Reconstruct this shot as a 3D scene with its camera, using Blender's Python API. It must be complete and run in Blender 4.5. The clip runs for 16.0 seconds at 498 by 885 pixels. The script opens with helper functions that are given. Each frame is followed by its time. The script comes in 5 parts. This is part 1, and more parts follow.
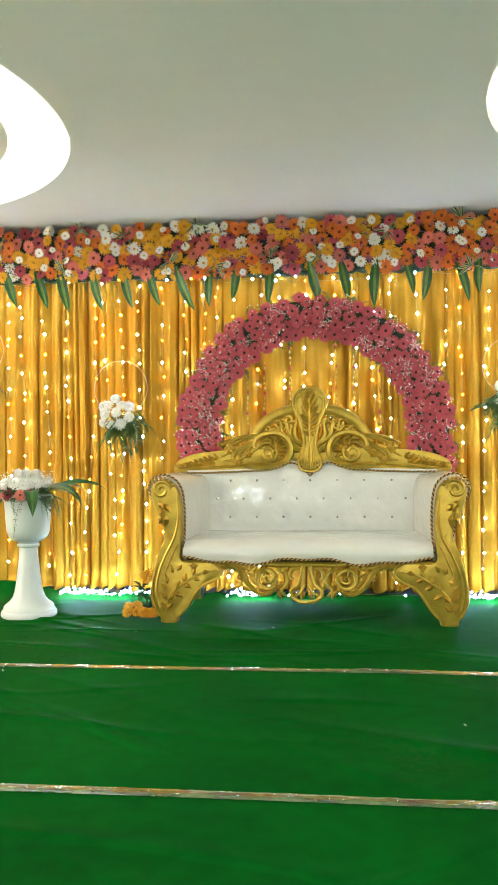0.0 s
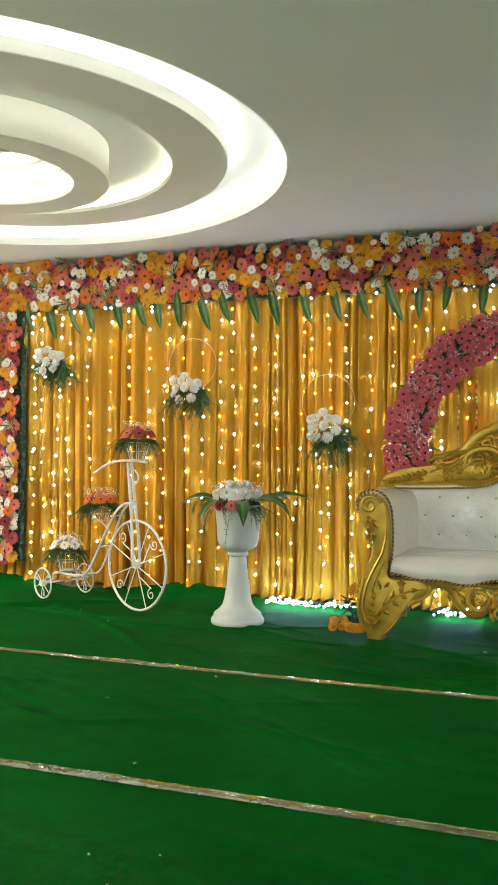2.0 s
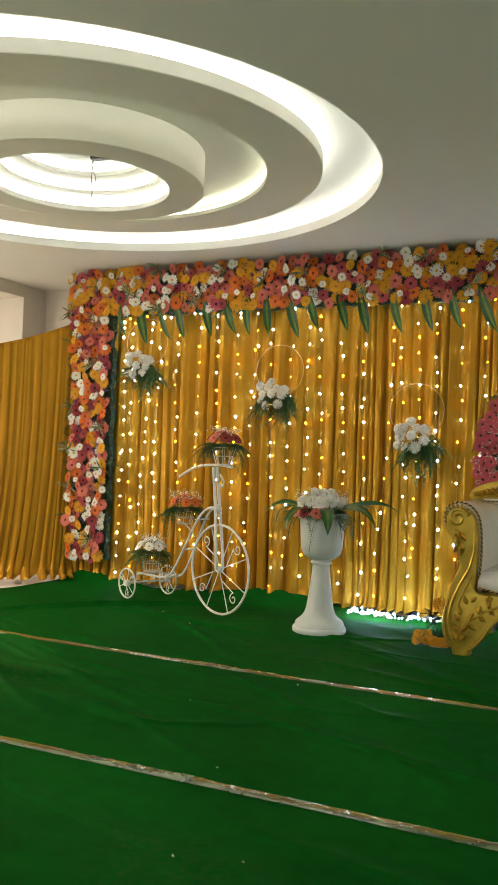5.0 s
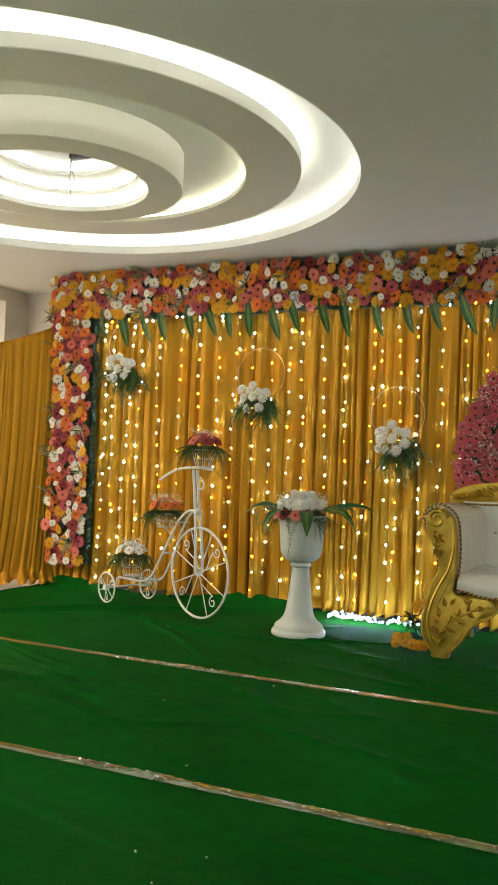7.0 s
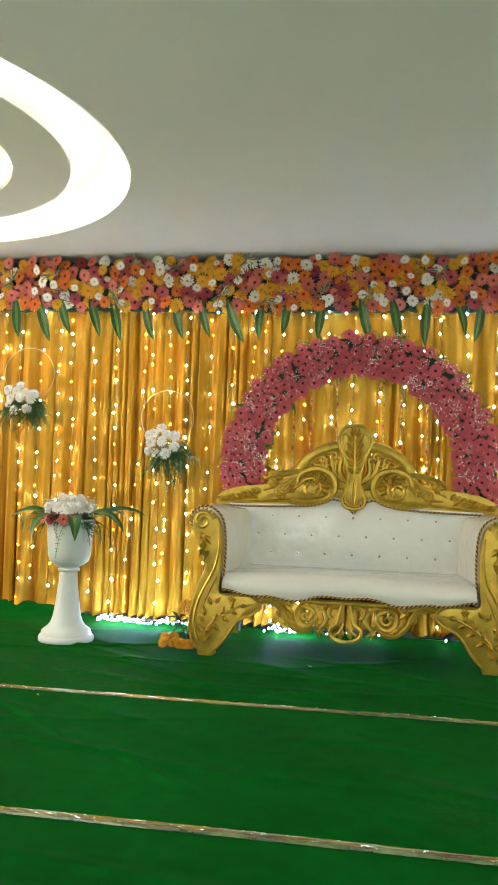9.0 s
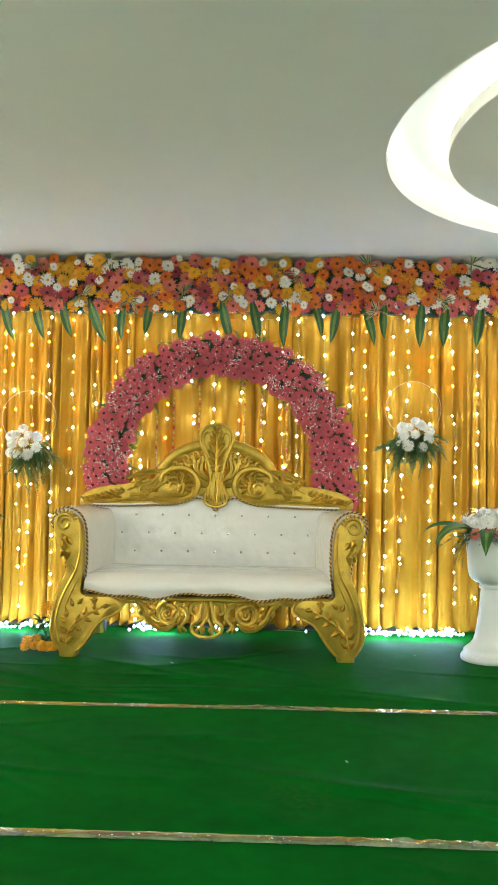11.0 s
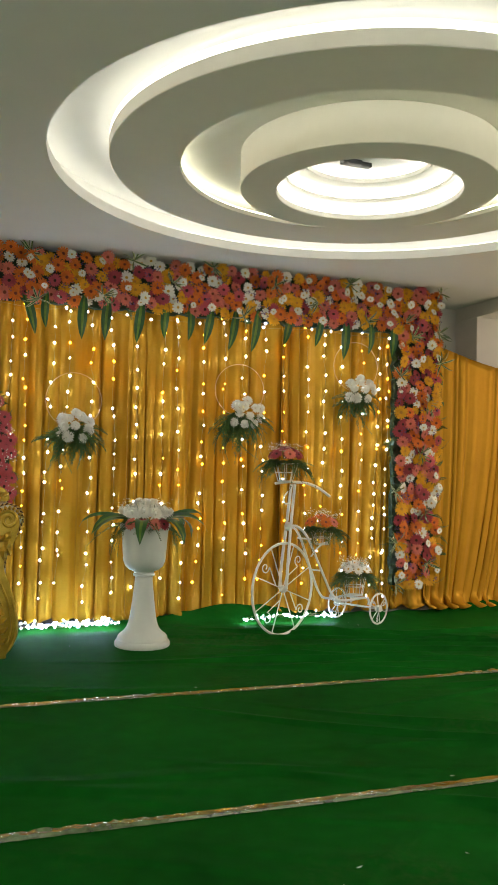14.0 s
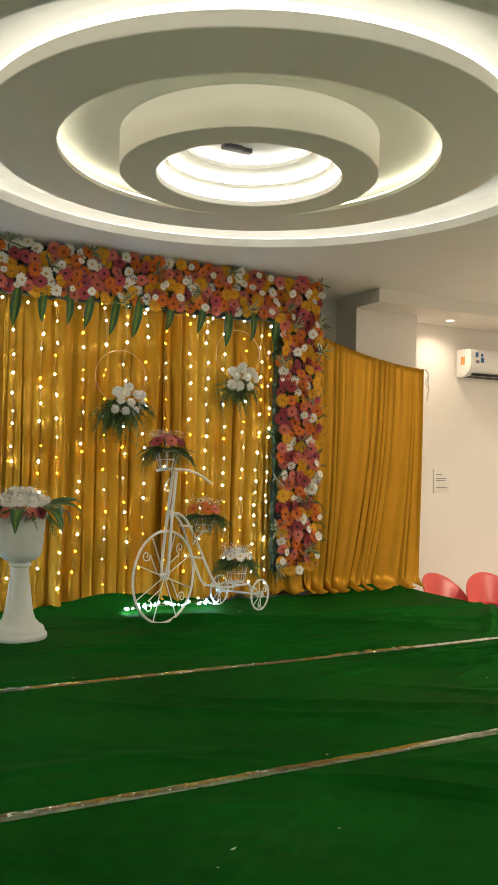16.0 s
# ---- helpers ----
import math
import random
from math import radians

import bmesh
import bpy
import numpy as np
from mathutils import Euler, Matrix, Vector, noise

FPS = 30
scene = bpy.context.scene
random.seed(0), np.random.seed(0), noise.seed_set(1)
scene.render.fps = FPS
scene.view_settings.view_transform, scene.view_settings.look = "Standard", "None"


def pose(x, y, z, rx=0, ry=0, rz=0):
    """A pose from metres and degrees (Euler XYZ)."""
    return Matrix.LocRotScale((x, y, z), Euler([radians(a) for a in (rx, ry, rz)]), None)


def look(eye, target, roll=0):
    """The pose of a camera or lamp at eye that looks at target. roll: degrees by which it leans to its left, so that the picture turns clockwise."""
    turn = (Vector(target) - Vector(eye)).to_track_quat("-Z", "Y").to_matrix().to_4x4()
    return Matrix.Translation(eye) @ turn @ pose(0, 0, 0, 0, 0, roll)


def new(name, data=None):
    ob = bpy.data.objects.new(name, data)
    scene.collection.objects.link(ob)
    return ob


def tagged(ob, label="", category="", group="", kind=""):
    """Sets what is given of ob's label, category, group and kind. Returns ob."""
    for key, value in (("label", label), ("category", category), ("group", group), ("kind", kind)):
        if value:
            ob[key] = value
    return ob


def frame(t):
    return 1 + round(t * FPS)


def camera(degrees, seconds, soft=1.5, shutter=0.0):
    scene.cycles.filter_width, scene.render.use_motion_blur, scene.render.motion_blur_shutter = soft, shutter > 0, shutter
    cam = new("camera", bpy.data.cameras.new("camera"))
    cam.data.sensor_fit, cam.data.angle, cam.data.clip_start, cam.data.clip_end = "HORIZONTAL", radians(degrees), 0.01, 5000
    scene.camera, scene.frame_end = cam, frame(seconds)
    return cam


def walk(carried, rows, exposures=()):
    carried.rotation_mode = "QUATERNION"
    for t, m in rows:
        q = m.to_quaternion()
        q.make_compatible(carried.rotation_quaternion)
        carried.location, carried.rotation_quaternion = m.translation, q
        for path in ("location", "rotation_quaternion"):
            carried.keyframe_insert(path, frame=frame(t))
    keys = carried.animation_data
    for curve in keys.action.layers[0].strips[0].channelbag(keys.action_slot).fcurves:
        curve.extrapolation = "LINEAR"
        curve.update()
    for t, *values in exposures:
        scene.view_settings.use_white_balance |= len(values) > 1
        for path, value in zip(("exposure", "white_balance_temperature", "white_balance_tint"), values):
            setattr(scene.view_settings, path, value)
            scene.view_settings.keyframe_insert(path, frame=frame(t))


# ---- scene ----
cam = camera(32.8, 16.0, 1.4)
PATH = [
    (0, (-0.024, -1.0, 1.086), (-0.256, 0.986, 1.084), -0.6),
    (0.5, (-0.029, -0.983, 1.057), (-0.326, 0.995, 1.079), -0.8),
    (1, (-0.042, -0.965, 1.073), (-0.498, 0.982, 1.098), -0.3),
    (1.5, (-0.094, -0.996, 1.118), (-0.668, 0.92, 1.128), 0.3),
    (2, (-0.11, -1.008, 1.121), (-0.787, 0.874, 1.14), 0.4),
    (2.5, (-0.12, -0.993, 1.119), (-0.876, 0.858, 1.142), 0.7),
    (3, (-0.13, -0.991, 1.128), (-0.966, 0.826, 1.147), 0.8),
    (3.5, (-0.165, -1.018, 1.105), (-1.067, 0.767, 1.131), 1.4),
    (4, (-0.171, -1.03, 1.135), (-1.106, 0.738, 1.154), 1.7),
    (4.5, (-0.159, -1.048, 1.134), (-1.034, 0.75, 1.157), 1.9),
    (4.7, (-0.156, -1.038, 1.132), (-1.007, 0.772, 1.157), 2.0),
    (6.8, (-0.09, -0.946, 1.043), (-0.971, 0.848, 1.103), 1.9),
    (7, (-0.099, -0.963, 1.061), (-0.93, 0.856, 1.120), 2.2),
    (7.5, (-0.074, -0.948, 1.037), (-0.787, 0.919, 1.111), 2.6),
    (8, (-0.111, -0.991, 1.035), (-0.649, 0.933, 1.122), 2.7),
    (8.5, (-0.092, -0.984, 1.055), (-0.513, 0.97, 1.139), 2.3),
    (8.7, (-0.0765, -0.985, 1.066), (-0.454, 0.977, 1.148), 2.2),
    (10.8, (0.097, -1.055, 1.123), (-0.019, 0.94, 1.192), 0.8),
    (11, (0.093, -1.062, 1.124), (0.04, 0.936, 1.193), 1.0),
    (11.5, (0.111, -1.073, 1.148), (0.157, 0.925, 1.21), 1.1),
    (12, (0.155, -1.077, 1.131), (0.332, 0.914, 1.197), 0.7),
    (12.5, (0.169, -1.077, 1.122), (0.464, 0.9, 1.192), 0.6),
    (13, (0.179, -1.083, 1.119), (0.654, 0.858, 1.194), 1.2),
    (13.5, (0.191, -1.081, 1.124), (0.78, 0.829, 1.197), 1.3),
    (14, (0.165, -1.078, 1.11), (0.866, 0.794, 1.179), 1.3),
    (14.5, (0.193, -1.087, 1.101), (0.959, 0.76, 1.174), 1.3),
    (15, (0.221, -1.09, 1.099), (1.074, 0.717, 1.175), 1.2),
    (15.5, (0.221, -1.083, 1.088), (1.146, 0.689, 1.167), 1.2),
    (16, (0.21, -1.063, 1.085), (1.155, 0.699, 1.138), 1.1),
]
walk(cam, [(t, look(e, a, r)) for t, e, a, r in PATH], [
    (0, -0.05, 5950, 10), (0.6, -0.12, 5950, 10), (1.6, -0.55, 5920, 11), (2.6, -0.97, 6080, 12), (3.6, -1.27, 6350, 13), (6.9, -1.21, 6320, 13),
    (7.6, -1.05, 6150, 12), (8.5, -0.63, 5950, 11), (10.8, -0.19, 5950, 10), (11.6, -0.22, 5950, 10), (12.6, -0.57, 6050, 11), (13.4, -0.99, 6250, 13),
    (14.2, -1.15, 6550, 15), (16, -1.27, 6650, 16)])

# ---- light ----
world = bpy.data.worlds.new("hall_world")
world.use_nodes = True
world.node_tree.nodes["Background"].inputs[0].default_value = (0.8, 0.85, 1.0, 1)
world.node_tree.nodes["Background"].inputs[1].default_value = 0.02
scene.world = world


def unseen_lamp(x, y, power, color=(0.90, 0.99, 1.0)):
    """A round area lamp at ceiling height, added out of view; no fixture is modelled."""
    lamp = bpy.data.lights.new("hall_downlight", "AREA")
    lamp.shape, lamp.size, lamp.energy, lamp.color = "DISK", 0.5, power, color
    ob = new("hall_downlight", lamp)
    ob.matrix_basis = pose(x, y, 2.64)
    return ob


# unseen lamps behind the camera, standing in for the hall's own lighting
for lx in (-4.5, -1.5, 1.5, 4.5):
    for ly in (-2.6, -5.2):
        unseen_lamp(lx, ly, 76 if ly > -4 else 52)

# warm pair added out of view to brighten the side curtains and walls
for lx, watts in ((-7.0, 560), (6.6, 380)):
    unseen_lamp(lx, 1.4, watts, (1.0, 0.84, 0.62))

# ---- materials ----


def mat(name, color, rough=0.6, metal=0.0, vary=0.12, scale=8.0, bump=0.0, bump_scale=60.0, dark=None, coat=0.0,
        sheen=0.0, transmit=0.0, spec=0.5, piece=0.0, alpha=1.0, thin=0.0):
    """A surface with variation at two scales, an optional fine relief and a small random shift from piece to piece."""
    m = bpy.data.materials.new(name)
    m.use_nodes = True
    nt = m.node_tree
    b = nt.nodes["Principled BSDF"]
    b.inputs["Roughness"].default_value = rough
    b.inputs["Metallic"].default_value = metal
    b.inputs["Coat Weight"].default_value = coat
    b.inputs["Specular IOR Level"].default_value = spec
    b.inputs["Coat Roughness"].default_value = 0.08
    b.inputs["Sheen Weight"].default_value = sheen
    b.inputs["Transmission Weight"].default_value = transmit
    b.inputs["Alpha"].default_value = alpha
    tc = nt.nodes.new("ShaderNodeTexCoord")
    n1 = nt.nodes.new("ShaderNodeTexNoise")
    n1.inputs["Scale"].default_value = scale
    n1.inputs["Detail"].default_value = 5
    nt.links.new(tc.outputs["Object"], n1.inputs["Vector"])
    n2 = nt.nodes.new("ShaderNodeTexNoise")
    n2.inputs["Scale"].default_value = scale * 9
    n2.inputs["Detail"].default_value = 3
    nt.links.new(tc.outputs["Object"], n2.inputs["Vector"])
    add = nt.nodes.new("ShaderNodeMath")
    add.operation = "MULTIPLY_ADD"
    nt.links.new(n2.outputs["Fac"], add.inputs[0])
    add.inputs[1].default_value = 0.45
    nt.links.new(n1.outputs["Fac"], add.inputs[2])
    fac = add.outputs[0]
    if piece:
        oi = nt.nodes.new("ShaderNodeObjectInfo")
        pm = nt.nodes.new("ShaderNodeMath")
        pm.operation = "MULTIPLY_ADD"
        nt.links.new(oi.outputs["Random"], pm.inputs[0])
        pm.inputs[1].default_value = piece
        nt.links.new(fac, pm.inputs[2])
        fac = pm.outputs[0]
    ramp = nt.nodes.new("ShaderNodeValToRGB")
    lo = dark or tuple(c * (1 - 2.2 * vary) for c in color)
    hi = tuple(min(1, c * (1 + vary)) for c in color)
    ramp.color_ramp.elements[0].position, ramp.color_ramp.elements[1].position = 0.35, 1.0 + piece * 0.5
    ramp.color_ramp.elements[0].color, ramp.color_ramp.elements[1].color = (*[max(0, c) for c in lo], 1), (*hi, 1)
    nt.links.new(fac, ramp.inputs["Fac"])
    nt.links.new(ramp.outputs["Color"], b.inputs["Base Color"])
    if thin:
        tr = nt.nodes.new("ShaderNodeBsdfTranslucent")
        nt.links.new(ramp.outputs["Color"], tr.inputs["Color"])
        mx = nt.nodes.new("ShaderNodeMixShader")
        mx.inputs[0].default_value = thin
        nt.links.new(b.outputs[0], mx.inputs[1])
        nt.links.new(tr.outputs[0], mx.inputs[2])
        nt.links.new(mx.outputs[0], nt.nodes["Material Output"].inputs[0])
    if bump:
        n3 = nt.nodes.new("ShaderNodeTexNoise")
        n3.inputs["Scale"].default_value = bump_scale
        n3.inputs["Detail"].default_value = 4
        nt.links.new(tc.outputs["Object"], n3.inputs["Vector"])
        bp = nt.nodes.new("ShaderNodeBump")
        bp.inputs["Strength"].default_value = bump
        bp.inputs["Distance"].default_value = 0.02
        nt.links.new(n3.outputs["Fac"], bp.inputs["Height"])
        nt.links.new(bp.outputs["Normal"], b.inputs["Normal"])
        nt.links.new(bp.outputs["Normal"], b.inputs["Coat Normal"])
    return m


def glow(name, color, strength):
    m = bpy.data.materials.new(name)
    m.use_nodes = True
    nt = m.node_tree
    nt.nodes.clear()
    e = nt.nodes.new("ShaderNodeEmission")
    e.inputs[0].default_value, e.inputs[1].default_value = (*color, 1), strength
    o = nt.nodes.new("ShaderNodeOutputMaterial")
    nt.links.new(e.outputs[0], o.inputs[0])
    return m


M_CEIL = mat("ceiling_paint", (0.78, 0.78, 0.75), 0.75, vary=0.02, scale=0.7, bump=0.04, bump_scale=25)
M_COVE = mat("cove_paint", (0.82, 0.81, 0.74), 0.7, vary=0.02, scale=2)
M_WALL = mat("wall_paint", (0.80, 0.77, 0.72), 0.7, vary=0.03, scale=1.2, bump=0.03, bump_scale=40)
M_TILE = mat("floor_tile", (0.75, 0.72, 0.66), 0.25, vary=0.06, scale=2)
M_CARPET = mat("green_carpet", (0.004, 0.090, 0.008), 0.66, vary=0.20, scale=1.3, bump=0.10, bump_scale=420, spec=0.012, dark=(0.003, 0.044, 0.004))


def add_dust(m, color):
    """Pale trodden-in dust: broad soft patches broken up by a fine grain."""
    nt = m.node_tree
    b = nt.nodes["Principled BSDF"]
    src = b.inputs["Base Color"].links[0].from_socket
    tc = nt.nodes.new("ShaderNodeTexCoord")
    big, fine = nt.nodes.new("ShaderNodeTexNoise"), nt.nodes.new("ShaderNodeTexNoise")
    big.inputs["Scale"].default_value, big.inputs["Detail"].default_value = 0.75, 4
    fine.inputs["Scale"].default_value, fine.inputs["Detail"].default_value = 38, 5
    r1, r2 = nt.nodes.new("ShaderNodeMapRange"), nt.nodes.new("ShaderNodeMapRange")
    r1.inputs[1].default_value, r1.inputs[2].default_value = 0.55, 0.78
    r2.inputs[1].default_value, r2.inputs[2].default_value = 0.42, 0.72
    mul = nt.nodes.new("ShaderNodeMath")
    mul.operation = "MULTIPLY"
    mix = nt.nodes.new("ShaderNodeMixRGB")
    mix.inputs[2].default_value = (*color, 1)
    for n, r in ((big, r1), (fine, r2)):
        nt.links.new(tc.outputs["Object"], n.inputs["Vector"])
        nt.links.new(n.outputs["Fac"], r.inputs[0])
    nt.links.new(r1.outputs[0], mul.inputs[0])
    nt.links.new(r2.outputs[0], mul.inputs[1])
    nt.links.new(mul.outputs[0], mix.inputs[0])
    nt.links.new(src, mix.inputs[1])
    nt.links.new(mix.outputs[0], b.inputs["Base Color"])


add_dust(M_CARPET, (0.050, 0.085, 0.026))
M_CURTAIN = mat("mustard_satin", (0.505, 0.250, 0.016), 0.42, metal=0.3, vary=0.06, scale=3.0, bump=0.05, bump_scale=300, spec=0.12)
M_GOLD = mat("gold_paint", (0.62, 0.42, 0.060), 0.35, metal=0.72, vary=0.12, scale=14, bump=0.07, bump_scale=75,
             dark=(0.38, 0.25, 0.025))
M_VINYL = mat("white_vinyl", (0.70, 0.69, 0.62), 0.42, vary=0.03, scale=6, bump=0.24, bump_scale=13, coat=0.9)
M_ROPE_DARK = mat("brown_cord", (0.10, 0.045, 0.02), 0.7)
M_ROPE_GOLD = mat("gold_cord", (0.60, 0.42, 0.12), 0.5, metal=0.3)
M_BUTTON = mat("crystal_button", (0.75, 0.72, 0.66), 0.08, metal=0.6)
M_URN = mat("white_plastic", (0.66, 0.70, 0.66), 0.38, vary=0.03, scale=5)
M_WHITE_METAL = mat("white_enamel_metal", (0.82, 0.80, 0.74), 0.35, vary=0.08, scale=20)
M_LEAF = mat("green_leaf", (0.018, 0.085, 0.016), 0.32, vary=0.25, scale=20, piece=0.2)
M_FERN = mat("fern_green", (0.07, 0.15, 0.035), 0.55, vary=0.3, scale=25)
M_STRIPE = mat("leaf_stripe", (0.11, 0.205, 0.016), 0.45, vary=0.2, scale=25)
M_VARIEG = mat("cream_leaf_edge", (0.60, 0.62, 0.34), 0.5, vary=0.2, scale=25)
M_BACKING = mat("dark_foliage_backing", (0.028, 0.055, 0.026), 0.85, vary=0.35, scale=30, bump=0.6, bump_scale=60)
PETAL = {
    "yellow": mat("yellow_petal", (0.86, 0.46, 0.02), 0.55, vary=0.12, scale=30, piece=0.25, thin=0.3),
    "orange": mat("orange_petal", (0.80, 0.215, 0.03), 0.55, vary=0.14, scale=30, piece=0.3, thin=0.3),
    "coral": mat("coral_petal", (0.76, 0.22, 0.16), 0.55, vary=0.14, scale=30, piece=0.3, thin=0.3),
    "crimson": mat("crimson_petal", (0.42, 0.06, 0.075), 0.55, vary=0.16, scale=30, piece=0.3, thin=0.3),
    "pink": mat("pink_petal", (0.58, 0.105, 0.13), 0.55, vary=0.16, scale=30, piece=0.35, thin=0.3),
    "white": mat("white_petal", (0.93, 0.92, 0.86), 0.55, vary=0.02, scale=30, piece=0.04, thin=0.1),
    "purple": mat("purple_petal", (0.20, 0.11, 0.30), 0.6, vary=0.2, scale=30, thin=0.3),
}
M_DARKEYE = mat("dark_flower_eye", (0.06, 0.015, 0.012), 0.7)
M_YELLOWEYE = mat("yellow_flower_eye", (0.75, 0.45, 0.06), 0.7)
M_ORANGEEYE = mat("orange_flower_eye", (0.72, 0.33, 0.03), 0.7)
M_REDEYE = mat("rust_flower_eye", (0.24, 0.05, 0.02), 0.7)
M_MARIGOLD = mat("marigold", (0.85, 0.42, 0.01), 0.6, vary=0.2, scale=60)
M_WIRE = mat("clear_cable", (0.45, 0.36, 0.16), 0.4)
M_HOOP = mat("copper_hoop", (0.72, 0.45, 0.28), 0.3, metal=0.6)
M_RED = mat("coral_plastic", (0.72, 0.10, 0.09), 0.35, vary=0.05, scale=4)
M_AC = mat("aircon_plastic", (0.82, 0.82, 0.80), 0.3, vary=0.02)
M_BLACK = mat("black_plastic", (0.02, 0.02, 0.02), 0.4)
M_PAPER = mat("paper", (0.78, 0.76, 0.72), 0.7, vary=0.03)
M_INK = mat("grey_ink", (0.25, 0.25, 0.27), 0.7)
M_BLUE = mat("blue_sticker", (0.05, 0.18, 0.42), 0.4)
M_ORANGE_STK = mat("orange_sticker", (0.75, 0.35, 0.10), 0.4)
M_TAPE = mat("clear_tape", (0.10, 0.15, 0.06), 0.05, vary=0.5, scale=10, coat=1.0, spec=1.0)
M_BITS = mat("white_litter", (0.7, 0.68, 0.6), 0.7)
M_COVE_LED = glow("cove_led", (1.0, 0.98, 0.82), 18)
M_COVE_LED_DIM = glow("cove_led_dim", (1.0, 0.98, 0.82), 11)
M_INNER_LED = glow("inner_cove_led", (1.0, 0.97, 0.70), 15)
M_WELL_LED = glow("well_led", (1.0, 0.98, 0.88), 16)
M_BULB = glow("fairy_bulb_warm", (1.0, 0.50, 0.014), 42)
M_BULB_COOL = glow("fairy_bulb_cool", (0.60, 0.78, 1.0), 120)
M_COIL = glow("loose_bulb_cool", (0.50, 0.72, 1.0), 230)
M_SPOT = glow("downlight_lens", (1.0, 0.78, 0.45), 40)

# ---- mesh tools ----
TAU = 2 * math.pi


def finish(name, bm, materials, smooth=True):
    bmesh.ops.recalc_face_normals(bm, faces=bm.faces)
    me = bpy.data.meshes.new(name)
    bm.to_mesh(me)
    bm.free()
    for m in (materials if isinstance(materials, (list, tuple)) else [materials]):
        me.materials.append(m)
    if smooth:
        me.shade_smooth()
        me.set_sharp_from_angle(angle=radians(38))
    return me


def part(name, bm, material, parent=None, label="", smooth=True):
    """Links a bmesh as one mesh object under a thing or under a part."""
    ob = new(name, finish(name, bm, material, smooth))
    ob.parent = parent
    if label:
        ob["label"] = label
    return ob


def piece(name, me, parent, m):
    """An object on shared mesh data, in its parent's space."""
    ob = new(name, me)
    ob.parent = parent
    ob.matrix_basis = m
    return ob


def empty(name, m, label, category, group="", kind=""):
    ob = new(name)
    ob.empty_display_size = 0.1
    ob.matrix_basis = m
    return tagged(ob, label, category, group, kind)


def structure(name, bm, material, label, category, smooth=False):
    return tagged(part(name, bm, material, None, "", smooth), label, category, "", "structure")


def box(bm, x0, x1, y0, y1, z0, z1, bevel=0.0, mi=0):
    r = bmesh.ops.create_cube(bm, size=1)
    for v in r["verts"]:
        v.co = Vector((x0 + (v.co.x + 0.5) * (x1 - x0), y0 + (v.co.y + 0.5) * (y1 - y0), z0 + (v.co.z + 0.5) * (z1 - z0)))
    faces = {f for v in r["verts"] for f in v.link_faces}
    for f in faces:
        f.material_index = mi
    if bevel:
        e = list({e for v in r["verts"] for e in v.link_edges})
        bmesh.ops.bevel(bm, geom=e, offset=bevel, segments=2, profile=0.6, affect="EDGES")
    return bm


def lathe(bm, prof, n=40, cx=0, cy=0, closed=False, mi=0, squash=1.0):
    """Turns (radius, height) pairs round a vertical axis."""
    rings = [[bm.verts.new((cx + r * math.cos(TAU * i / n), cy + squash * r * math.sin(TAU * i / n), z)) for i in range(n)] for r, z in prof]
    pairs = list(zip(rings, rings[1:])) + ([(rings[-1], rings[0])] if closed else [])
    for a, b in pairs:
        for i in range(n):
            f = bm.faces.new((a[i], a[(i + 1) % n], b[(i + 1) % n], b[i]))
            f.material_index = mi
    return bm


def tube(bm, pts, r, n=6, loop=False, mi=0, taper=None):
    """Sweeps a round section along points; taper gives the radius factor by 0..1 along it."""
    pts = [Vector(p) for p in pts]
    k = len(pts)
    rings = []
    up = Vector((0.13, 0.31, 0.94))
    for i, p in enumerate(pts):
        a = pts[i - 1] if (i or loop) else pts[i]
        b = pts[(i + 1) % k] if (i < k - 1 or loop) else pts[i]
        d = (b - a).normalized()
        s = d.cross(up)
        if s.length < 0.05:
            s = d.cross(Vector((1, 0, 0)))
        s.normalize()
        u = s.cross(d)
        rr = r * (taper(i / max(1, k - 1)) if taper else 1)
        rings.append([bm.verts.new(p + rr * (math.cos(TAU * j / n) * s + math.sin(TAU * j / n) * u)) for j in range(n)])
        up = u
    for a, b in list(zip(rings, rings[1:])) + ([(rings[-1], rings[0])] if loop else []):
        for j in range(n):
            f = bm.faces.new((a[j], a[(j + 1) % n], b[(j + 1) % n], b[j]))
            f.material_index = mi
    if not loop:
        bm.faces.new(rings[0][::-1]).material_index = mi
        bm.faces.new(rings[-1]).material_index = mi
    return bm


def smooth_path(ctrl, steps=8, loop=False):
    """A Catmull-Rom curve through control points."""
    c = [Vector(p) for p in ctrl]
    k = len(c)
    out = []
    for i in range(k if loop else k - 1):
        p0, p1, p2, p3 = (c[(i - 1) % k] if (i or loop) else c[i]), c[i], c[(i + 1) % k], (c[(i + 2) % k] if (i < k - 2 or loop) else c[(i + 1) % k])
        for s in range(steps):
            t = s / steps
            out.append(0.5 * (2 * p1 + (p2 - p0) * t + (2 * p0 - 5 * p1 + 4 * p2 - p3) * t * t + (3 * p1 - p0 - 3 * p2 + p3) * t ** 3))
    if not loop:
        out.append(c[-1])
    return out


def plate(bm, outline, y0, y1, bevel=0.0, mi=0):
    """A thick board cut to an outline of (x, z) pairs, between two depths."""
    a = [bm.verts.new((p[0], y0, p[1])) for p in outline]
    f = bm.faces.new(a)
    f.material_index = mi
    r = bmesh.ops.extrude_face_region(bm, geom=[f])
    vs = [v for v in r["geom"] if isinstance(v, bmesh.types.BMVert)]
    for v in vs:
        v.co.y = y1
    if bevel:
        es = [e for e in f.edges]
        bmesh.ops.bevel(bm, geom=es, offset=bevel, segments=2, profile=0.5, affect="EDGES")
    return bm

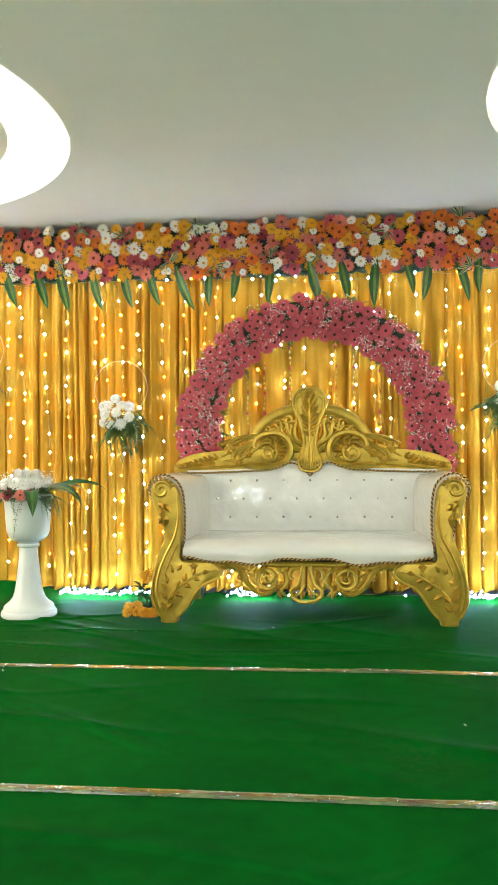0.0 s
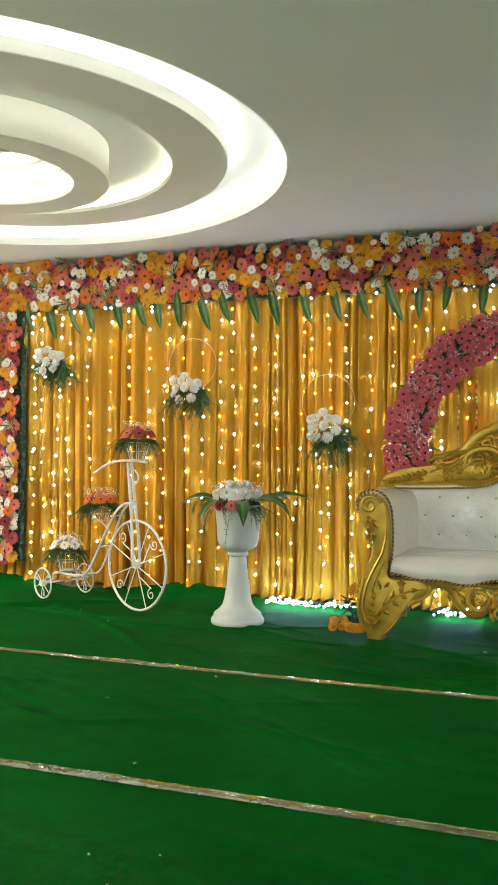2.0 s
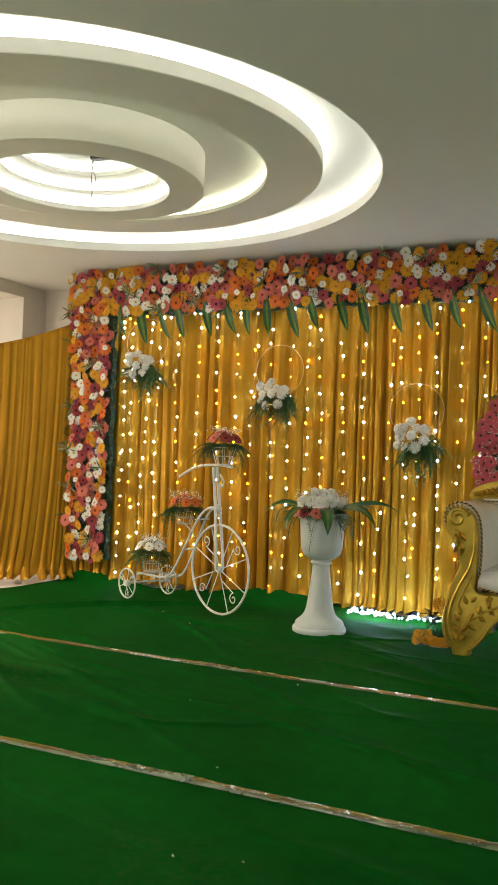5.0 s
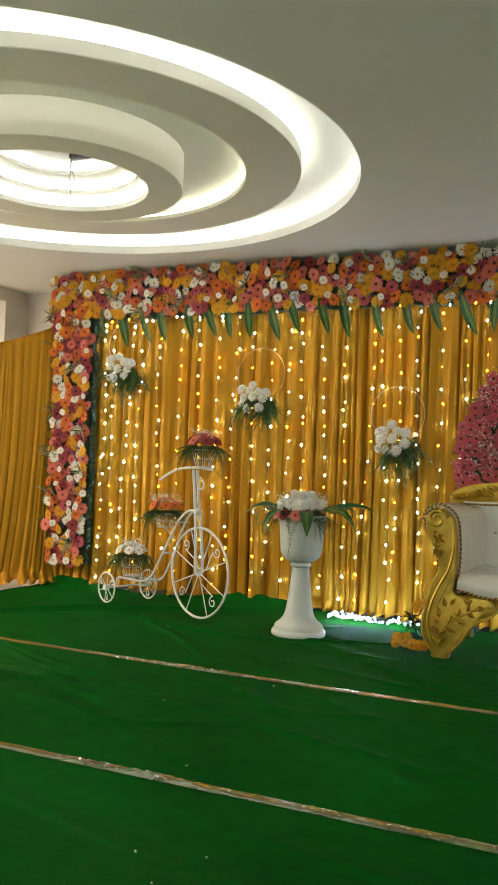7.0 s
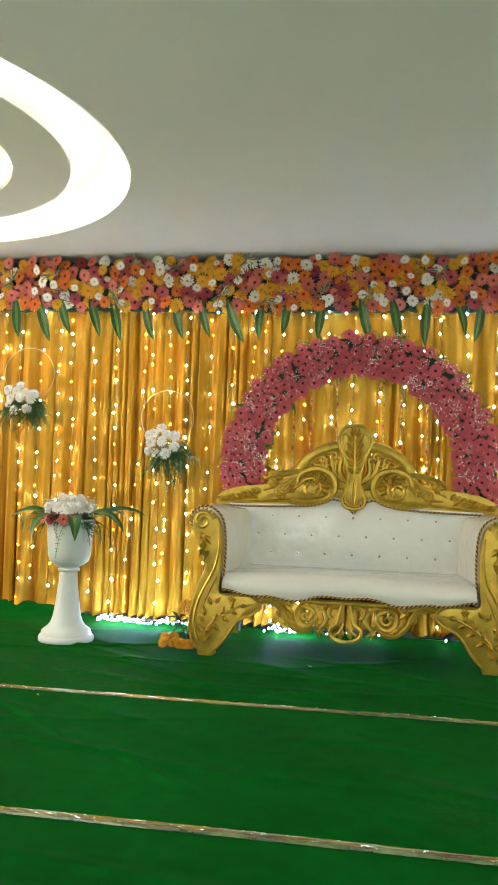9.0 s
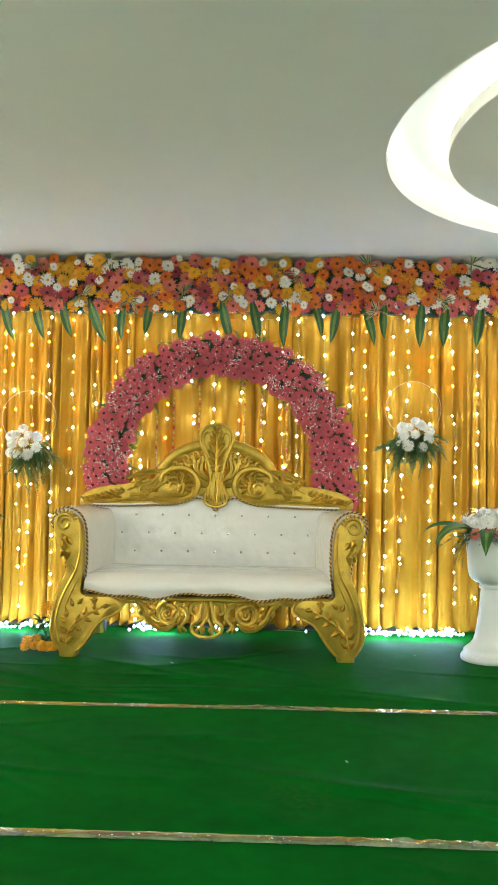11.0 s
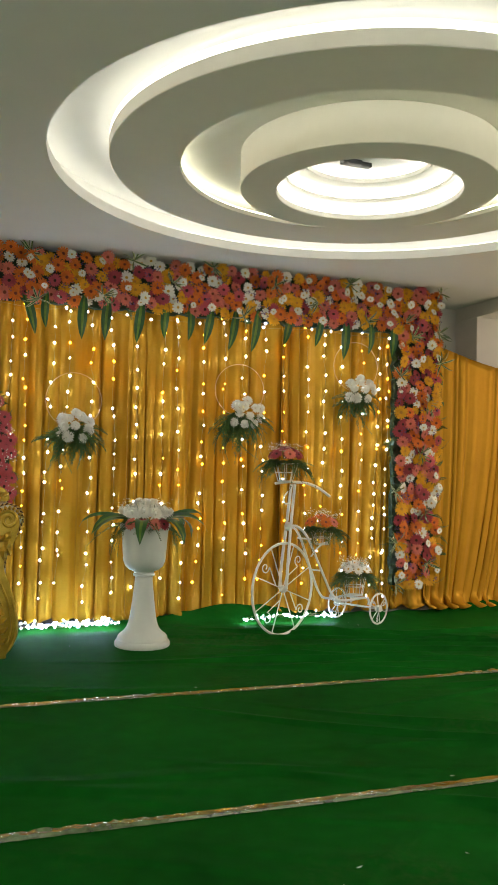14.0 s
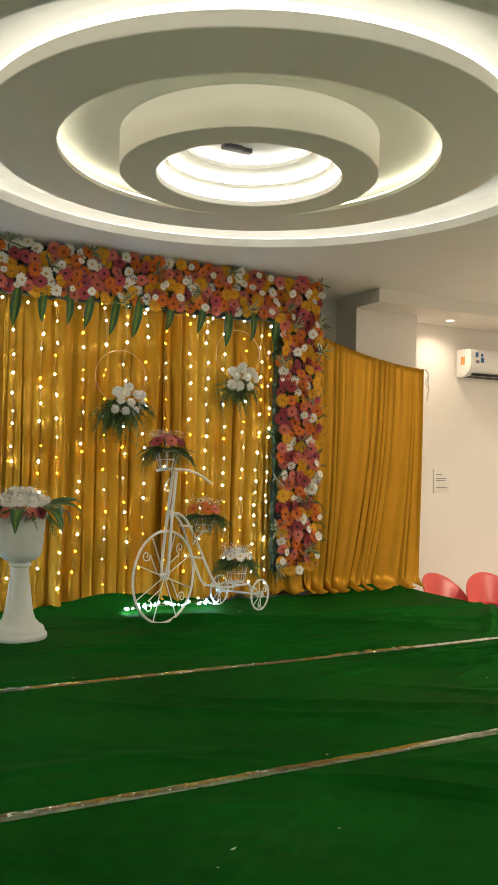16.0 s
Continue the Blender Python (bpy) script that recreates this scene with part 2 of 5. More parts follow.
# ---- the hall: floor, walls, ceiling with two lit rings ----
CEIL = 2.65
RINGS = ((-3.12, 2.78), (2.29, 2.77))
OPENINGS = (1.745, 1.68)
RECESS = 2.83
LIP = 0.060
BACK = 5.55

bm = bmesh.new()
box(bm, -9.0, 9.0, -7.0, 6.2, -0.72, -0.60)
structure("floor", bm, M_TILE, "pale polished hall floor tiles below the stage", "floor")

bm = bmesh.new()
box(bm, -9.0, 5.06, -2.2, BACK, -0.60, -0.012)
structure("stage_platform", bm, M_TILE, "raised stage platform with a pale tiled top", "stage")


CREASES = []
crease_rnd = random.Random(4)
for _ in range(120):
    cx, cy, ln = crease_rnd.uniform(-4.6, 4.9), crease_rnd.uniform(0.4, 4.4), crease_rnd.uniform(0.6, 2.2)
    CREASES.append((cx, cy, ln, crease_rnd.uniform(0.05, 0.75) * (-1 if crease_rnd.random() < 0.7 else 1), crease_rnd.uniform(0.022, 0.042) * (0.30 if abs(cx + 0.3) < 2.0 else 1.0),
                    crease_rnd.uniform(0.013, 0.023), crease_rnd.uniform(0, TAU)))


def carpet_height(X, Y):
    """Height of the creased felt over the stage."""
    Z = 0.003 * np.sin(X * 3.1 + np.sin(Y * 2.3)) * np.sin(Y * 4.7 + X)
    for cx, cy, ln, an, h, w, ph in CREASES:
        u = (X - cx) * math.cos(an) + (Y - cy) * math.sin(an)
        v = -(X - cx) * math.sin(an) + (Y - cy) * math.cos(an) + 0.035 * np.sin(u * 3.0 + ph)
        Z = Z + h * np.where(v < 0, np.exp(-(v / w) ** 2), np.exp(-(v / (3.6 * w)) ** 2)) * np.exp(-(u / (ln * 0.45)) ** 2)
    held = 1 - 0.97 * np.exp(-((Y - 2.97) / 0.17) ** 2) - 0.97 * np.exp(-((Y - 1.54) / 0.15) ** 2)
    return np.maximum(Z, 0) * held + 0.001


def carpet():
    """Green sheet over the stage, with creases, ruffled along the curtain and hanging over the open side."""
    nx, ny = 860, 500
    xs = np.linspace(-4.95, 5.10, nx)
    ys = np.concatenate([np.linspace(-2.2, 0.5, 10), np.linspace(0.52, 5.02, ny - 10)])
    X, Y = np.meshgrid(xs, ys)
    Z = carpet_height(X, Y)
    edge = np.clip((Y - 4.72) / 0.28, 0, 1)
    lift = 0.10 * np.exp(-((X - 2.35) / 0.55) ** 2) + 0.09 * np.exp(-((X + 2.75) / 0.5) ** 2) + 0.06 * np.exp(-((X - 4.7) / 0.35) ** 2) + 0.08 * np.exp(-((X + 4.45) / 0.35) ** 2)
    Z += edge * edge * (lift + 0.006 * np.sin(X * 23 + 2 * np.sin(X * 7)))
    # left edge runs slantwise
    left = -4.92 + 0.30 * np.clip((Y - 3.4) / 1.6, 0, 1)
    X = np.maximum(X, left + 0.02 * np.sin(Y * 9))
    verts = np.stack([X, Y, Z], -1).reshape(-1, 3)
    idx = np.arange(nx * ny).reshape(ny, nx)
    faces = np.stack([idx[:-1, :-1], idx[:-1, 1:], idx[1:, 1:], idx[1:, :-1]], -1).reshape(-1, 4)
    # skirt over the side
    me = bpy.data.meshes.new("carpet")
    me.from_pydata(verts.tolist(), [], faces.tolist())
    me.materials.append(M_CARPET)
    me.shade_smooth()
    ob = new("carpet", me)
    return tagged(ob, "dark green felt stage carpet with creases and taped seams", "carpet", "", "structure")


carpet()
bm = bmesh.new()
box(bm, 5.085, 5.10, -2.2, 5.0, -0.60, 0.004)
structure("stage_skirt", bm, M_CARPET, "green carpet hanging down the open side of the stage", "carpet")


def tape(y, seed):
    """A strip of clear tape, crumpled into small facets."""
    rnd = random.Random(seed)
    n = 520
    xs = np.linspace(-4.6, 5.0, n + 1)
    mid = y + 0.010 * np.sin(xs * 1.3 + seed)
    low = np.maximum.reduce([carpet_height(xs, mid + q) for q in (-0.02, 0.0, 0.02)])
    bm = bmesh.new()
    prev = None
    for i in range(n + 1):
        z = 0.005 + float(low[i])
        crumple = 0.0030 + 0.0085 * max(0.0, math.sin(xs[i] * 4.1 + seed) * math.sin(xs[i] * 1.7 + 2 * seed))
        row = [bm.verts.new((xs[i] + rnd.uniform(-0.003, 0.003), mid[i] + q + rnd.uniform(-0.002, 0.002), z + (rnd.uniform(0, crumple) if abs(q) < 0.025 else -0.002))) for q in (-0.029, -0.017, -0.006, 0.006, 0.017, 0.029)]
        if prev:
            for k in range(5):
                bm.faces.new((prev[k], row[k], row[k + 1], prev[k + 1]))
        prev = row
    return structure("tape_strip", bm, M_TAPE, "glossy wrinkled clear tape along a carpet seam", "tape", True)


tape(2.99, 1)
tape(1.555, 2)


def ceiling():
    """Flat ceiling with two round openings."""
    bm = bmesh.new()
    n = 96
    x0, x1, y0, y1 = -9.0, 9.0, -7.0, 6.2
    xm = (RINGS[0][0] + RINGS[1][0]) / 2
    for (cx, cy), (a, b), r_open in zip(RINGS, ((x0, xm), (xm, x1)), OPENINGS):
        inner, outer = [], []
        for i in range(n):
            an = TAU * i / n
            c, s = math.cos(an), math.sin(an)
            inner.append(bm.verts.new((cx + r_open * c, cy + r_open * s, CEIL)))
            ts = []
            if c > 1e-9: ts.append((b - cx) / c)
            if c < -1e-9: ts.append((a - cx) / c)
            if s > 1e-9: ts.append((y1 - cy) / s)
            if s < -1e-9: ts.append((y0 - cy) / s)
            t = min(ts)
            outer.append(bm.verts.new((cx + t * c, cy + t * s, CEIL)))
        corners = []
        for i in range(n):
            j = (i + 1) % n
            p, q = outer[i].co, outer[j].co
            ring = [inner[i], outer[i]]
            if abs(p.x - q.x) > 1e-6 and abs(p.y - q.y) > 1e-6:
                on_x = p if min(abs(p.x - a), abs(p.x - b)) < 1e-6 else q
                on_y = q if on_x is p else p
                ring.append(bm.verts.new((on_x.x, on_y.y, CEIL)))
            ring += [outer[j], inner[j]]
            bm.faces.new(ring)
        rows = [inner]
        for grow, z in ((0.0, CEIL + LIP), (0.11, CEIL + LIP), (0.11, RECESS)):
            rows.append([bm.verts.new((cx + (r_open + grow) * math.cos(TAU * i / n), cy + (r_open + grow) * math.sin(TAU * i / n), z)) for i in range(n)])
        for lo, hi in zip(rows, rows[1:]):
            for i in range(n):
                j = (i + 1) % n
                bm.faces.new((lo[i], lo[j], hi[j], hi[i]))
        bm.faces.new(rows[-1])
    return structure("ceiling", bm, M_CEIL, "white painted false ceiling with two round recesses", "ceiling", True)


ceiling()


def ring_light(cx, cy, r_out, r_in, r_drum, r_hole, strip, opening, bulb_wire):
    """Lit false-ceiling ornament: a floating ring, a drum with a stepped well, and strips of light on their hidden edges."""
    t = empty("ceiling_light", pose(cx, cy, CEIL), "round white layered false-ceiling light with glowing coves", "ceiling light", "cove lights")
    bm = bmesh.new()
    lathe(bm, [(r_in, 0.030), (r_out - 0.004, 0.030), (r_out, 0.034), (r_out, 0.096), (r_out - 0.035, 0.096), (r_out - 0.035, 0.056), (r_in, 0.056)], 128, closed=True)
    part("ring", bm, M_COVE, t, "flat white floating ring with an upstand lip")
    bm = bmesh.new()
    lathe(bm, [(0.46, 0.128), (r_in + 0.16, 0.128), (r_in + 0.16, 0.178), (0.46, 0.178)], 128, closed=True)
    part("inner_soffit", bm, M_COVE, t, "white lowered soffit round the drum")
    bm = bmesh.new()
    lathe(bm, [(r_drum, 0.127), (r_drum, -0.062), (r_drum - 0.004, -0.066), (r_hole + 0.004, -0.066), (r_hole, -0.062), (r_hole, -0.035), (r_hole + 0.06, -0.035), (r_hole + 0.06, 0.025), (0.435, 0.025),
               (0.435, 0.045), (0.50, 0.045), (0.50, 0.10), (0.335, 0.10), (0.335, 0.125), (0.42, 0.125), (0.42, 0.178)], 128)
    part("drum", bm, M_COVE, t, "white drum with a stepped well")
    bm = bmesh.new()
    lathe(bm, [(r_out - 0.014, 0.097), (r_out - 0.002, 0.097), (r_out - 0.002, 0.132), (r_out - 0.014, 0.132)], 96, closed=True)
    part("outer_light_strip", bm, strip, t)
    (ox, oy), r_open = opening
    bm = bmesh.new()
    lathe(bm, [(r_open + 0.035, LIP + 0.002), (r_open + 0.055, LIP + 0.002), (r_open + 0.055, LIP + 0.014), (r_open + 0.035, LIP + 0.014)], 96, cx=ox - cx, cy=oy - cy, closed=True)
    part("ledge_light_strip", bm, strip, t)
    bm = bmesh.new()
    lathe(bm, [(r_in + 0.02, 0.058), (r_in + 0.045, 0.058), (r_in + 0.045, 0.073), (r_in + 0.02, 0.073)], 96, closed=True)
    part("inner_light_strip", bm, M_INNER_LED, t)
    bm = bmesh.new()
    for r, z in ((r_hole + 0.035, -0.025), (0.475, 0.055), (0.39, 0.135)):
        lathe(bm, [(r, z), (r + 0.012, z), (r + 0.012, z + 0.02), (r, z + 0.02)], 64, closed=True)
    part("well_light_strip", bm, M_WELL_LED, t)
    bm = bmesh.new()
    box(bm, -0.06, 0.05, 0.17, 0.22, 0.145, 0.172, 0.004)
    box(bm, 0.02, 0.12, 0.19, 0.23, 0.150, 0.174, 0.004)
    part("fan_bracket", bm, M_BLACK, t, "dark metal bracket")
    if bulb_wire:
        bm = bmesh.new()
        tube(bm, smooth_path([(0.02, 0.1, 0.17), (0.03, 0.08, 0.08), (0.015, 0.09, 0.0), (0.03, 0.08, -0.06), (0.025, 0.085, -0.11)], 5), 0.0022, 4)
        tube(bm, smooth_path([(0.035, 0.1, 0.17), (0.018, 0.085, 0.07), (0.04, 0.09, 0.01), (0.06, 0.07, -0.03)], 5), 0.002, 4)
        part("loose_wire", bm, M_BLACK, t)
    return t


ring_light(-3.035, 2.785, 1.345, 1.04, 0.692, 0.498, M_COVE_LED, (RINGS[0], OPENINGS[0]), True)
ring_light(2.26, 2.815, 1.345, 0.985, 0.672, 0.482, M_COVE_LED_DIM, (RINGS[1], OPENINGS[1]), False)

# walls
bm = bmesh.new()
box(bm, -9.0, 9.0, BACK, BACK + 0.2, -0.6, RECESS)
structure("wall_back", bm, M_WALL, "plain cream painted back wall", "wall")
bm = bmesh.new()
box(bm, -9.2, -9.0, -7.0, 6.2, -0.6, RECESS)
structure("wall_west", bm, M_WALL, "plain cream painted side wall", "wall")
bm = bmesh.new()
box(bm, 9.0, 9.2, -7.0, 6.2, -0.6, RECESS)
structure("wall_east", bm, M_WALL, "plain cream painted side wall", "wall")
bm = bmesh.new()
box(bm, -9.0, 9.0, -7.2, -7.0, -0.6, RECESS)
structure("wall_front", bm, M_WALL, "plain cream painted end wall of the hall", "wall")
for side, x0, x1 in (("east", 4.66, 8.99), ("west", -8.99, -5.49)):
    bm = bmesh.new()
    box(bm, x0, x1, 4.88, BACK - 0.002, 2.53, CEIL + 0.01, 0.006)
    structure("bulkhead_" + side, bm, M_WALL, "cream boxed bulkhead along the wall under the ceiling", "bulkhead")
for side, x0, x1 in (("east", 4.66, 5.36), ("west", -6.15, -5.47)):
    bm = bmesh.new()
    box(bm, x0, x1, 5.22, BACK - 0.002, -0.6, 2.532, 0.008)
    structure("column_" + side, bm, M_WALL, "cream painted square wall column", "column")

# ---- draped backdrop ----


def drape(name, p0, p1, top0, top1, seed, label, sag=0.0, depth=0.05, gather=1.0, puddle=0.10, group="", folds_per_m=11, sweep=0.0, flare=0.0):
    """A hanging cloth from p0 to p1 in plan with irregular folds, heavier at the foot."""
    rnd = random.Random(seed)
    a, b = Vector((*p0, 0)), Vector((*p1, 0))
    length = (b - a).length
    d = (b - a).normalized()
    nrm = Vector((d.y, -d.x, 0))
    nu, nv = int(length / 0.0095), 40
    edges, u = [], 0.0
    while u < length + 0.3:
        edges.append((u, rnd.choice((0.35, 0.6, 0.9, 1.3)), rnd.uniform(0, TAU)))
        u += rnd.choice((0.45, 0.7, 1.0, 1.5, 2.1)) / folds_per_m
    us = np.linspace(0, length, nu)
    phase = np.zeros(nu)
    amp = np.zeros(nu)
    for i, uu in enumerate(us):
        k = max(j for j in range(len(edges)) if edges[j][0] <= uu + 1e-9)
        k = min(k, len(edges) - 2)
        f = (uu - edges[k][0]) / (edges[k + 1][0] - edges[k][0])
        phase[i] = TAU * (k + f)
        amp[i] = edges[k][1] * (1 - f) + edges[k + 1][1] * f
    verts, faces = [], []
    for j in range(nv + 1):
        v = j / nv
        for i in range(nu):
            s = us[i] / length
            top = top0 * (1 - s) + top1 * s - sag * 4 * s * (1 - s)
            z = top * (1 - v)
            w = depth * amp[i] * (0.42 + 0.58 * v)
            c = math.cos(phase[i] + 0.6 * math.sin(3 * v + phase[i] * 0.13))
            off = w * (1.0 - 2.0 * ((1 - c) / 2) ** 1.8 + 0.27 * math.cos(2.3 * phase[i] + 2 * v) + 0.12 * math.cos(5.1 * phase[i] + 1.3 * v))
            off += 0.02 * v * math.sin(us[i] * 2.1 + 3 * v)
            if z < 0.12:
                off += puddle * ((0.12 - z) / 0.12) ** 2 * (0.6 + 0.5 * math.sin(phase[i] * 0.5 + 1))
                z = max(0.012 + 0.016 * (1 + math.sin(phase[i])), z)
            lat = 0.012 * math.sin(phase[i]) * v - sweep * v * v * math.sin(math.pi * s ** 1.6) + flare * v ** 3 * (1 - s)
            p = a + d * (us[i] + lat) + nrm * off
            verts.append((p.x, p.y, z))
    for j in range(nv):
        for i in range(nu - 1):
            faces.append((j * nu + i, j * nu + i + 1, (j + 1) * nu + i + 1, (j + 1) * nu + i))
    me = bpy.data.meshes.new(name)
    me.from_pydata(verts, [], faces)
    me.materials.append(M_CURTAIN)
    me.shade_smooth()
    ob = new(name, me)
    sol = ob.modifiers.new("thickness", "SOLIDIFY")
    sol.thickness = 0.003
    return tagged(ob, label, "curtain", group)


XL, XR = -4.64, 4.04
cuts = [XL, -2.95, -1.42, 0.05, 1.50, 2.72, XR]
for i, (u, v) in enumerate(zip(cuts, cuts[1:])):
    drape("backdrop_curtain", (u - 0.02, 5.03), (v + 0.02, 5.03), 2.42, 2.42, 20 + i, "mustard gold satin backdrop curtain hanging in pleats", depth=0.036, puddle=0.05, group="backdrop curtains", folds_per_m=11)
drape("side_curtain", (4.02, 5.05), (5.26, 5.0), 2.26, 1.99, 41, "mustard satin side curtain sagging from a cord", sag=0.05, depth=0.019, puddle=0.18, group="side curtains", folds_per_m=14, sweep=0.24)
drape("side_curtain", (-5.20, 4.46), (-4.60, 5.0), 1.97, 2.26, 42, "mustard satin side curtain sagging from a cord", sag=0.03, depth=0.012, puddle=0.22, group="side curtains", folds_per_m=27, sweep=0.06, flare=-0.14)

# ---- flower kit ----


def gerbera_mesh(name, petal, eye, n=17, r=0.048, cup=0.3, inner=True):
    """A daisy head facing +z: two rows of pointed petals and a round eye."""
    bm = bmesh.new()
    rows = [(n, r, 0.0, 0.0)] + ([(n - 3, r * 0.66, 0.006, 0.3)] if inner else [])
    rnd = random.Random(len(name) * 7 + n)
    for k, rr, z0, ph in rows:
        for i in range(k):
            a = TAU * (i + ph) / k + rnd.uniform(-0.06, 0.06)
            l = rr * rnd.uniform(0.9, 1.06)
            w = 4.3 * rr / k
            d, s = Vector((math.cos(a), math.sin(a), 0)), Vector((-math.sin(a), math.cos(a), 0))
            lift = cup * rnd.uniform(0.4, 1.2)
            p0 = d * rr * 0.2 + Vector((0, 0, z0))
            pm = d * l * 0.68 + Vector((0, 0, z0 + lift * rr * 0.42))
            p1 = d * l + Vector((0, 0, z0 + lift * rr * 0.36))
            v = [bm.verts.new(q) for q in (p0 - s * w * 0.25, p0 + s * w * 0.25, pm + s * w * 0.55, p1 + s * w * 0.33, p1 - s * w * 0.33, pm - s * w * 0.55)]
            bm.faces.new(v)
    lathe(bm, [(0.0005, r * 0.22), (r * 0.18, r * 0.19), (r * 0.26, 0.004)], 8, mi=1)
    return finish(name, bm, [PETAL[petal], eye], False)


def mum_mesh(name, petal, r=0.045):
    """A full chrysanthemum: rows of slender petals that spread below and curl in over the middle."""
    bm = bmesh.new()
    rnd = random.Random(5)
    for k, (n, rad, z, up) in enumerate([(17, 1.0, 0.0, 0.12), (16, 0.92, 0.14, 0.35), (14, 0.76, 0.26, 0.6), (11, 0.56, 0.36, 0.9), (7, 0.36, 0.44, 1.2)]):
        for i in range(n):
            a = TAU * (i + 0.5 * (k % 2)) / n + rnd.uniform(-0.08, 0.08)
            d, s = Vector((math.cos(a), math.sin(a), 0)), Vector((-math.sin(a), math.cos(a), 0))
            w = 3.2 * r * max(rad, 0.45) / n
            l = r * rad * rnd.uniform(0.9, 1.08)
            b = d * l * 0.25 + Vector((0, 0, r * z))
            m = d * l * 0.72 + Vector((0, 0, r * (z + 0.28 * up)))
            t = d * l + Vector((0, 0, r * (z + 0.30 * up)))
            v = [bm.verts.new(q) for q in (b - s * w * 0.3, b + s * w * 0.3, m + s * w * 0.55 + Vector((0, 0, 0.05 * r)), t, m - s * w * 0.55 + Vector((0, 0, 0.05 * r)))]
            bm.faces.new(v)
    lathe(bm, [(r * 0.26, r * 0.42), (r * 0.2, r * 0.62), (r * 0.09, r * 0.72), (0.0005, r * 0.74)], 8)
    return finish(name, bm, [PETAL[petal]], False)


def blade_mesh(name, length, width, curl, mats, stripe=0.34, rows=7):
    """A long leaf along +x with a folded midrib, drooping by curl, with a pale stripe down its middle."""
    bm = bmesh.new()
    prev = None
    for i in range(rows + 1):
        t = i / rows
        w = width * (math.sin(math.pi * min(1, t * 0.93 + 0.07)) ** 0.75) * 0.5 + 0.0008
        a = curl * t * t
        x = length * (math.sin(a) / a if a > 1e-3 else 1) * t
        z = -length * ((1 - math.cos(a)) / a if a > 1e-3 else 0) * t
        row = [bm.verts.new((x, y, z + 0.25 * abs(y))) for y in (-w, -w * stripe, 0, w * stripe, w)]
        if prev:
            for k in range(4):
                f = bm.faces.new((prev[k], row[k], row[k + 1], prev[k + 1]))
                f.material_index = 1 if k in (1, 2) else 0
        prev = row
    return finish(name, bm, mats, True)


def fern_mesh(name, length, width, curl, seed, material):
    """A feathery frond along +x: a thin stem with many narrow leaflets."""
    rnd = random.Random(seed)
    bm = bmesh.new()
    k = 26
    pts = []
    for i in range(k + 1):
        t = i / k
        a = curl * t
        pts.append(Vector((length * t * (1 - 0.2 * curl * t), 0.02 * math.sin(3 * t + seed), -length * 0.5 * a * t)))
    tube(bm, pts, 0.0016, 3)
    for i in range(1, k + 1):
        t = i / k
        for sd in (-1, 1):
            w = width * (1.08 - t) ** 0.7 * rnd.uniform(0.6, 1.3)
            tip = pts[i] + Vector((w * 0.55, sd * w, rnd.uniform(-0.35, 0.15) * w))
            mid = pts[i] + Vector((w * 0.2, sd * w * 0.55, 0.1 * w))
            s = Vector((0.005, 0.0, 0.0))
            v = [bm.verts.new(q) for q in (pts[i], mid - s, tip, mid + s)]
            bm.faces.new(v)
    return finish(name, bm, [material], False)


GERB = {
    "yellow": gerbera_mesh("yellow_gerbera", "yellow", M_ORANGEEYE),
    "orange": gerbera_mesh("orange_gerbera", "orange", M_REDEYE),
    "coral": gerbera_mesh("coral_gerbera", "coral", M_REDEYE, 15),
    "crimson": gerbera_mesh("crimson_gerbera", "crimson", M_DARKEYE),
    "pink": gerbera_mesh("pink_gerbera", "pink", M_DARKEYE, 18),
    "white": gerbera_mesh("white_daisy", "white", M_YELLOWEYE, 13),
}
MUM = mum_mesh("white_chrysanthemum", "white")
HANG_LEAF = [blade_mesh("hanging_leaf", 0.30, 0.066, 0.25, [M_LEAF, M_STRIPE], 0.30), blade_mesh("hanging_leaf", 0.25, 0.058, 0.45, [M_LEAF, M_STRIPE], 0.30)]
BROAD_LEAF = [blade_mesh("broad_leaf", 0.34, 0.092, 1.25, [M_LEAF, M_STRIPE], 0.3), blade_mesh("broad_leaf", 0.30, 0.085, 1.5, [M_LEAF, M_STRIPE], 0.25)]
SLIM_LEAF = [blade_mesh("slim_leaf", 0.42, 0.038, 1.0, [M_LEAF, M_LEAF], 0.3), blade_mesh("slim_leaf", 0.40, 0.034, 1.5, [M_LEAF, M_LEAF], 0.3)]
SPIKE = blade_mesh("variegated_leaf", 0.13, 0.016, 0.4, [M_VARIEG, M_LEAF], 0.45, 4)
FERN = [fern_mesh("fern_frond", 0.24, 0.045, 0.9, 1, M_FERN), fern_mesh("fern_frond", 0.20, 0.05, 1.4, 2, M_FERN), fern_mesh("fern_frond", 0.28, 0.035, 1.8, 3, M_FERN)]


def aim(p, d, spin=0.0, size=1.0, axis="Z"):
    """A pose at p whose +z (or +x) points along d."""
    q = Vector(d).to_track_quat(axis, "Y" if axis == "Z" else "Z").to_matrix().to_4x4()
    s = Matrix.Rotation(spin, 4, axis)
    return Matrix.Translation(p) @ q @ s @ Matrix.Diagonal((size, size, size, 1))


def aim_flat(p, d, face, size=1.0):
    """A pose at p whose +x points along d and whose +z turns towards face."""
    x = Vector(d).normalized()
    z = (Vector(face) - x * x.dot(Vector(face))).normalized()
    y = z.cross(x)
    m = Matrix((x, y, z)).transposed().to_4x4()
    return Matrix.Translation(p) @ m @ Matrix.Diagonal((size, size, size, 1))


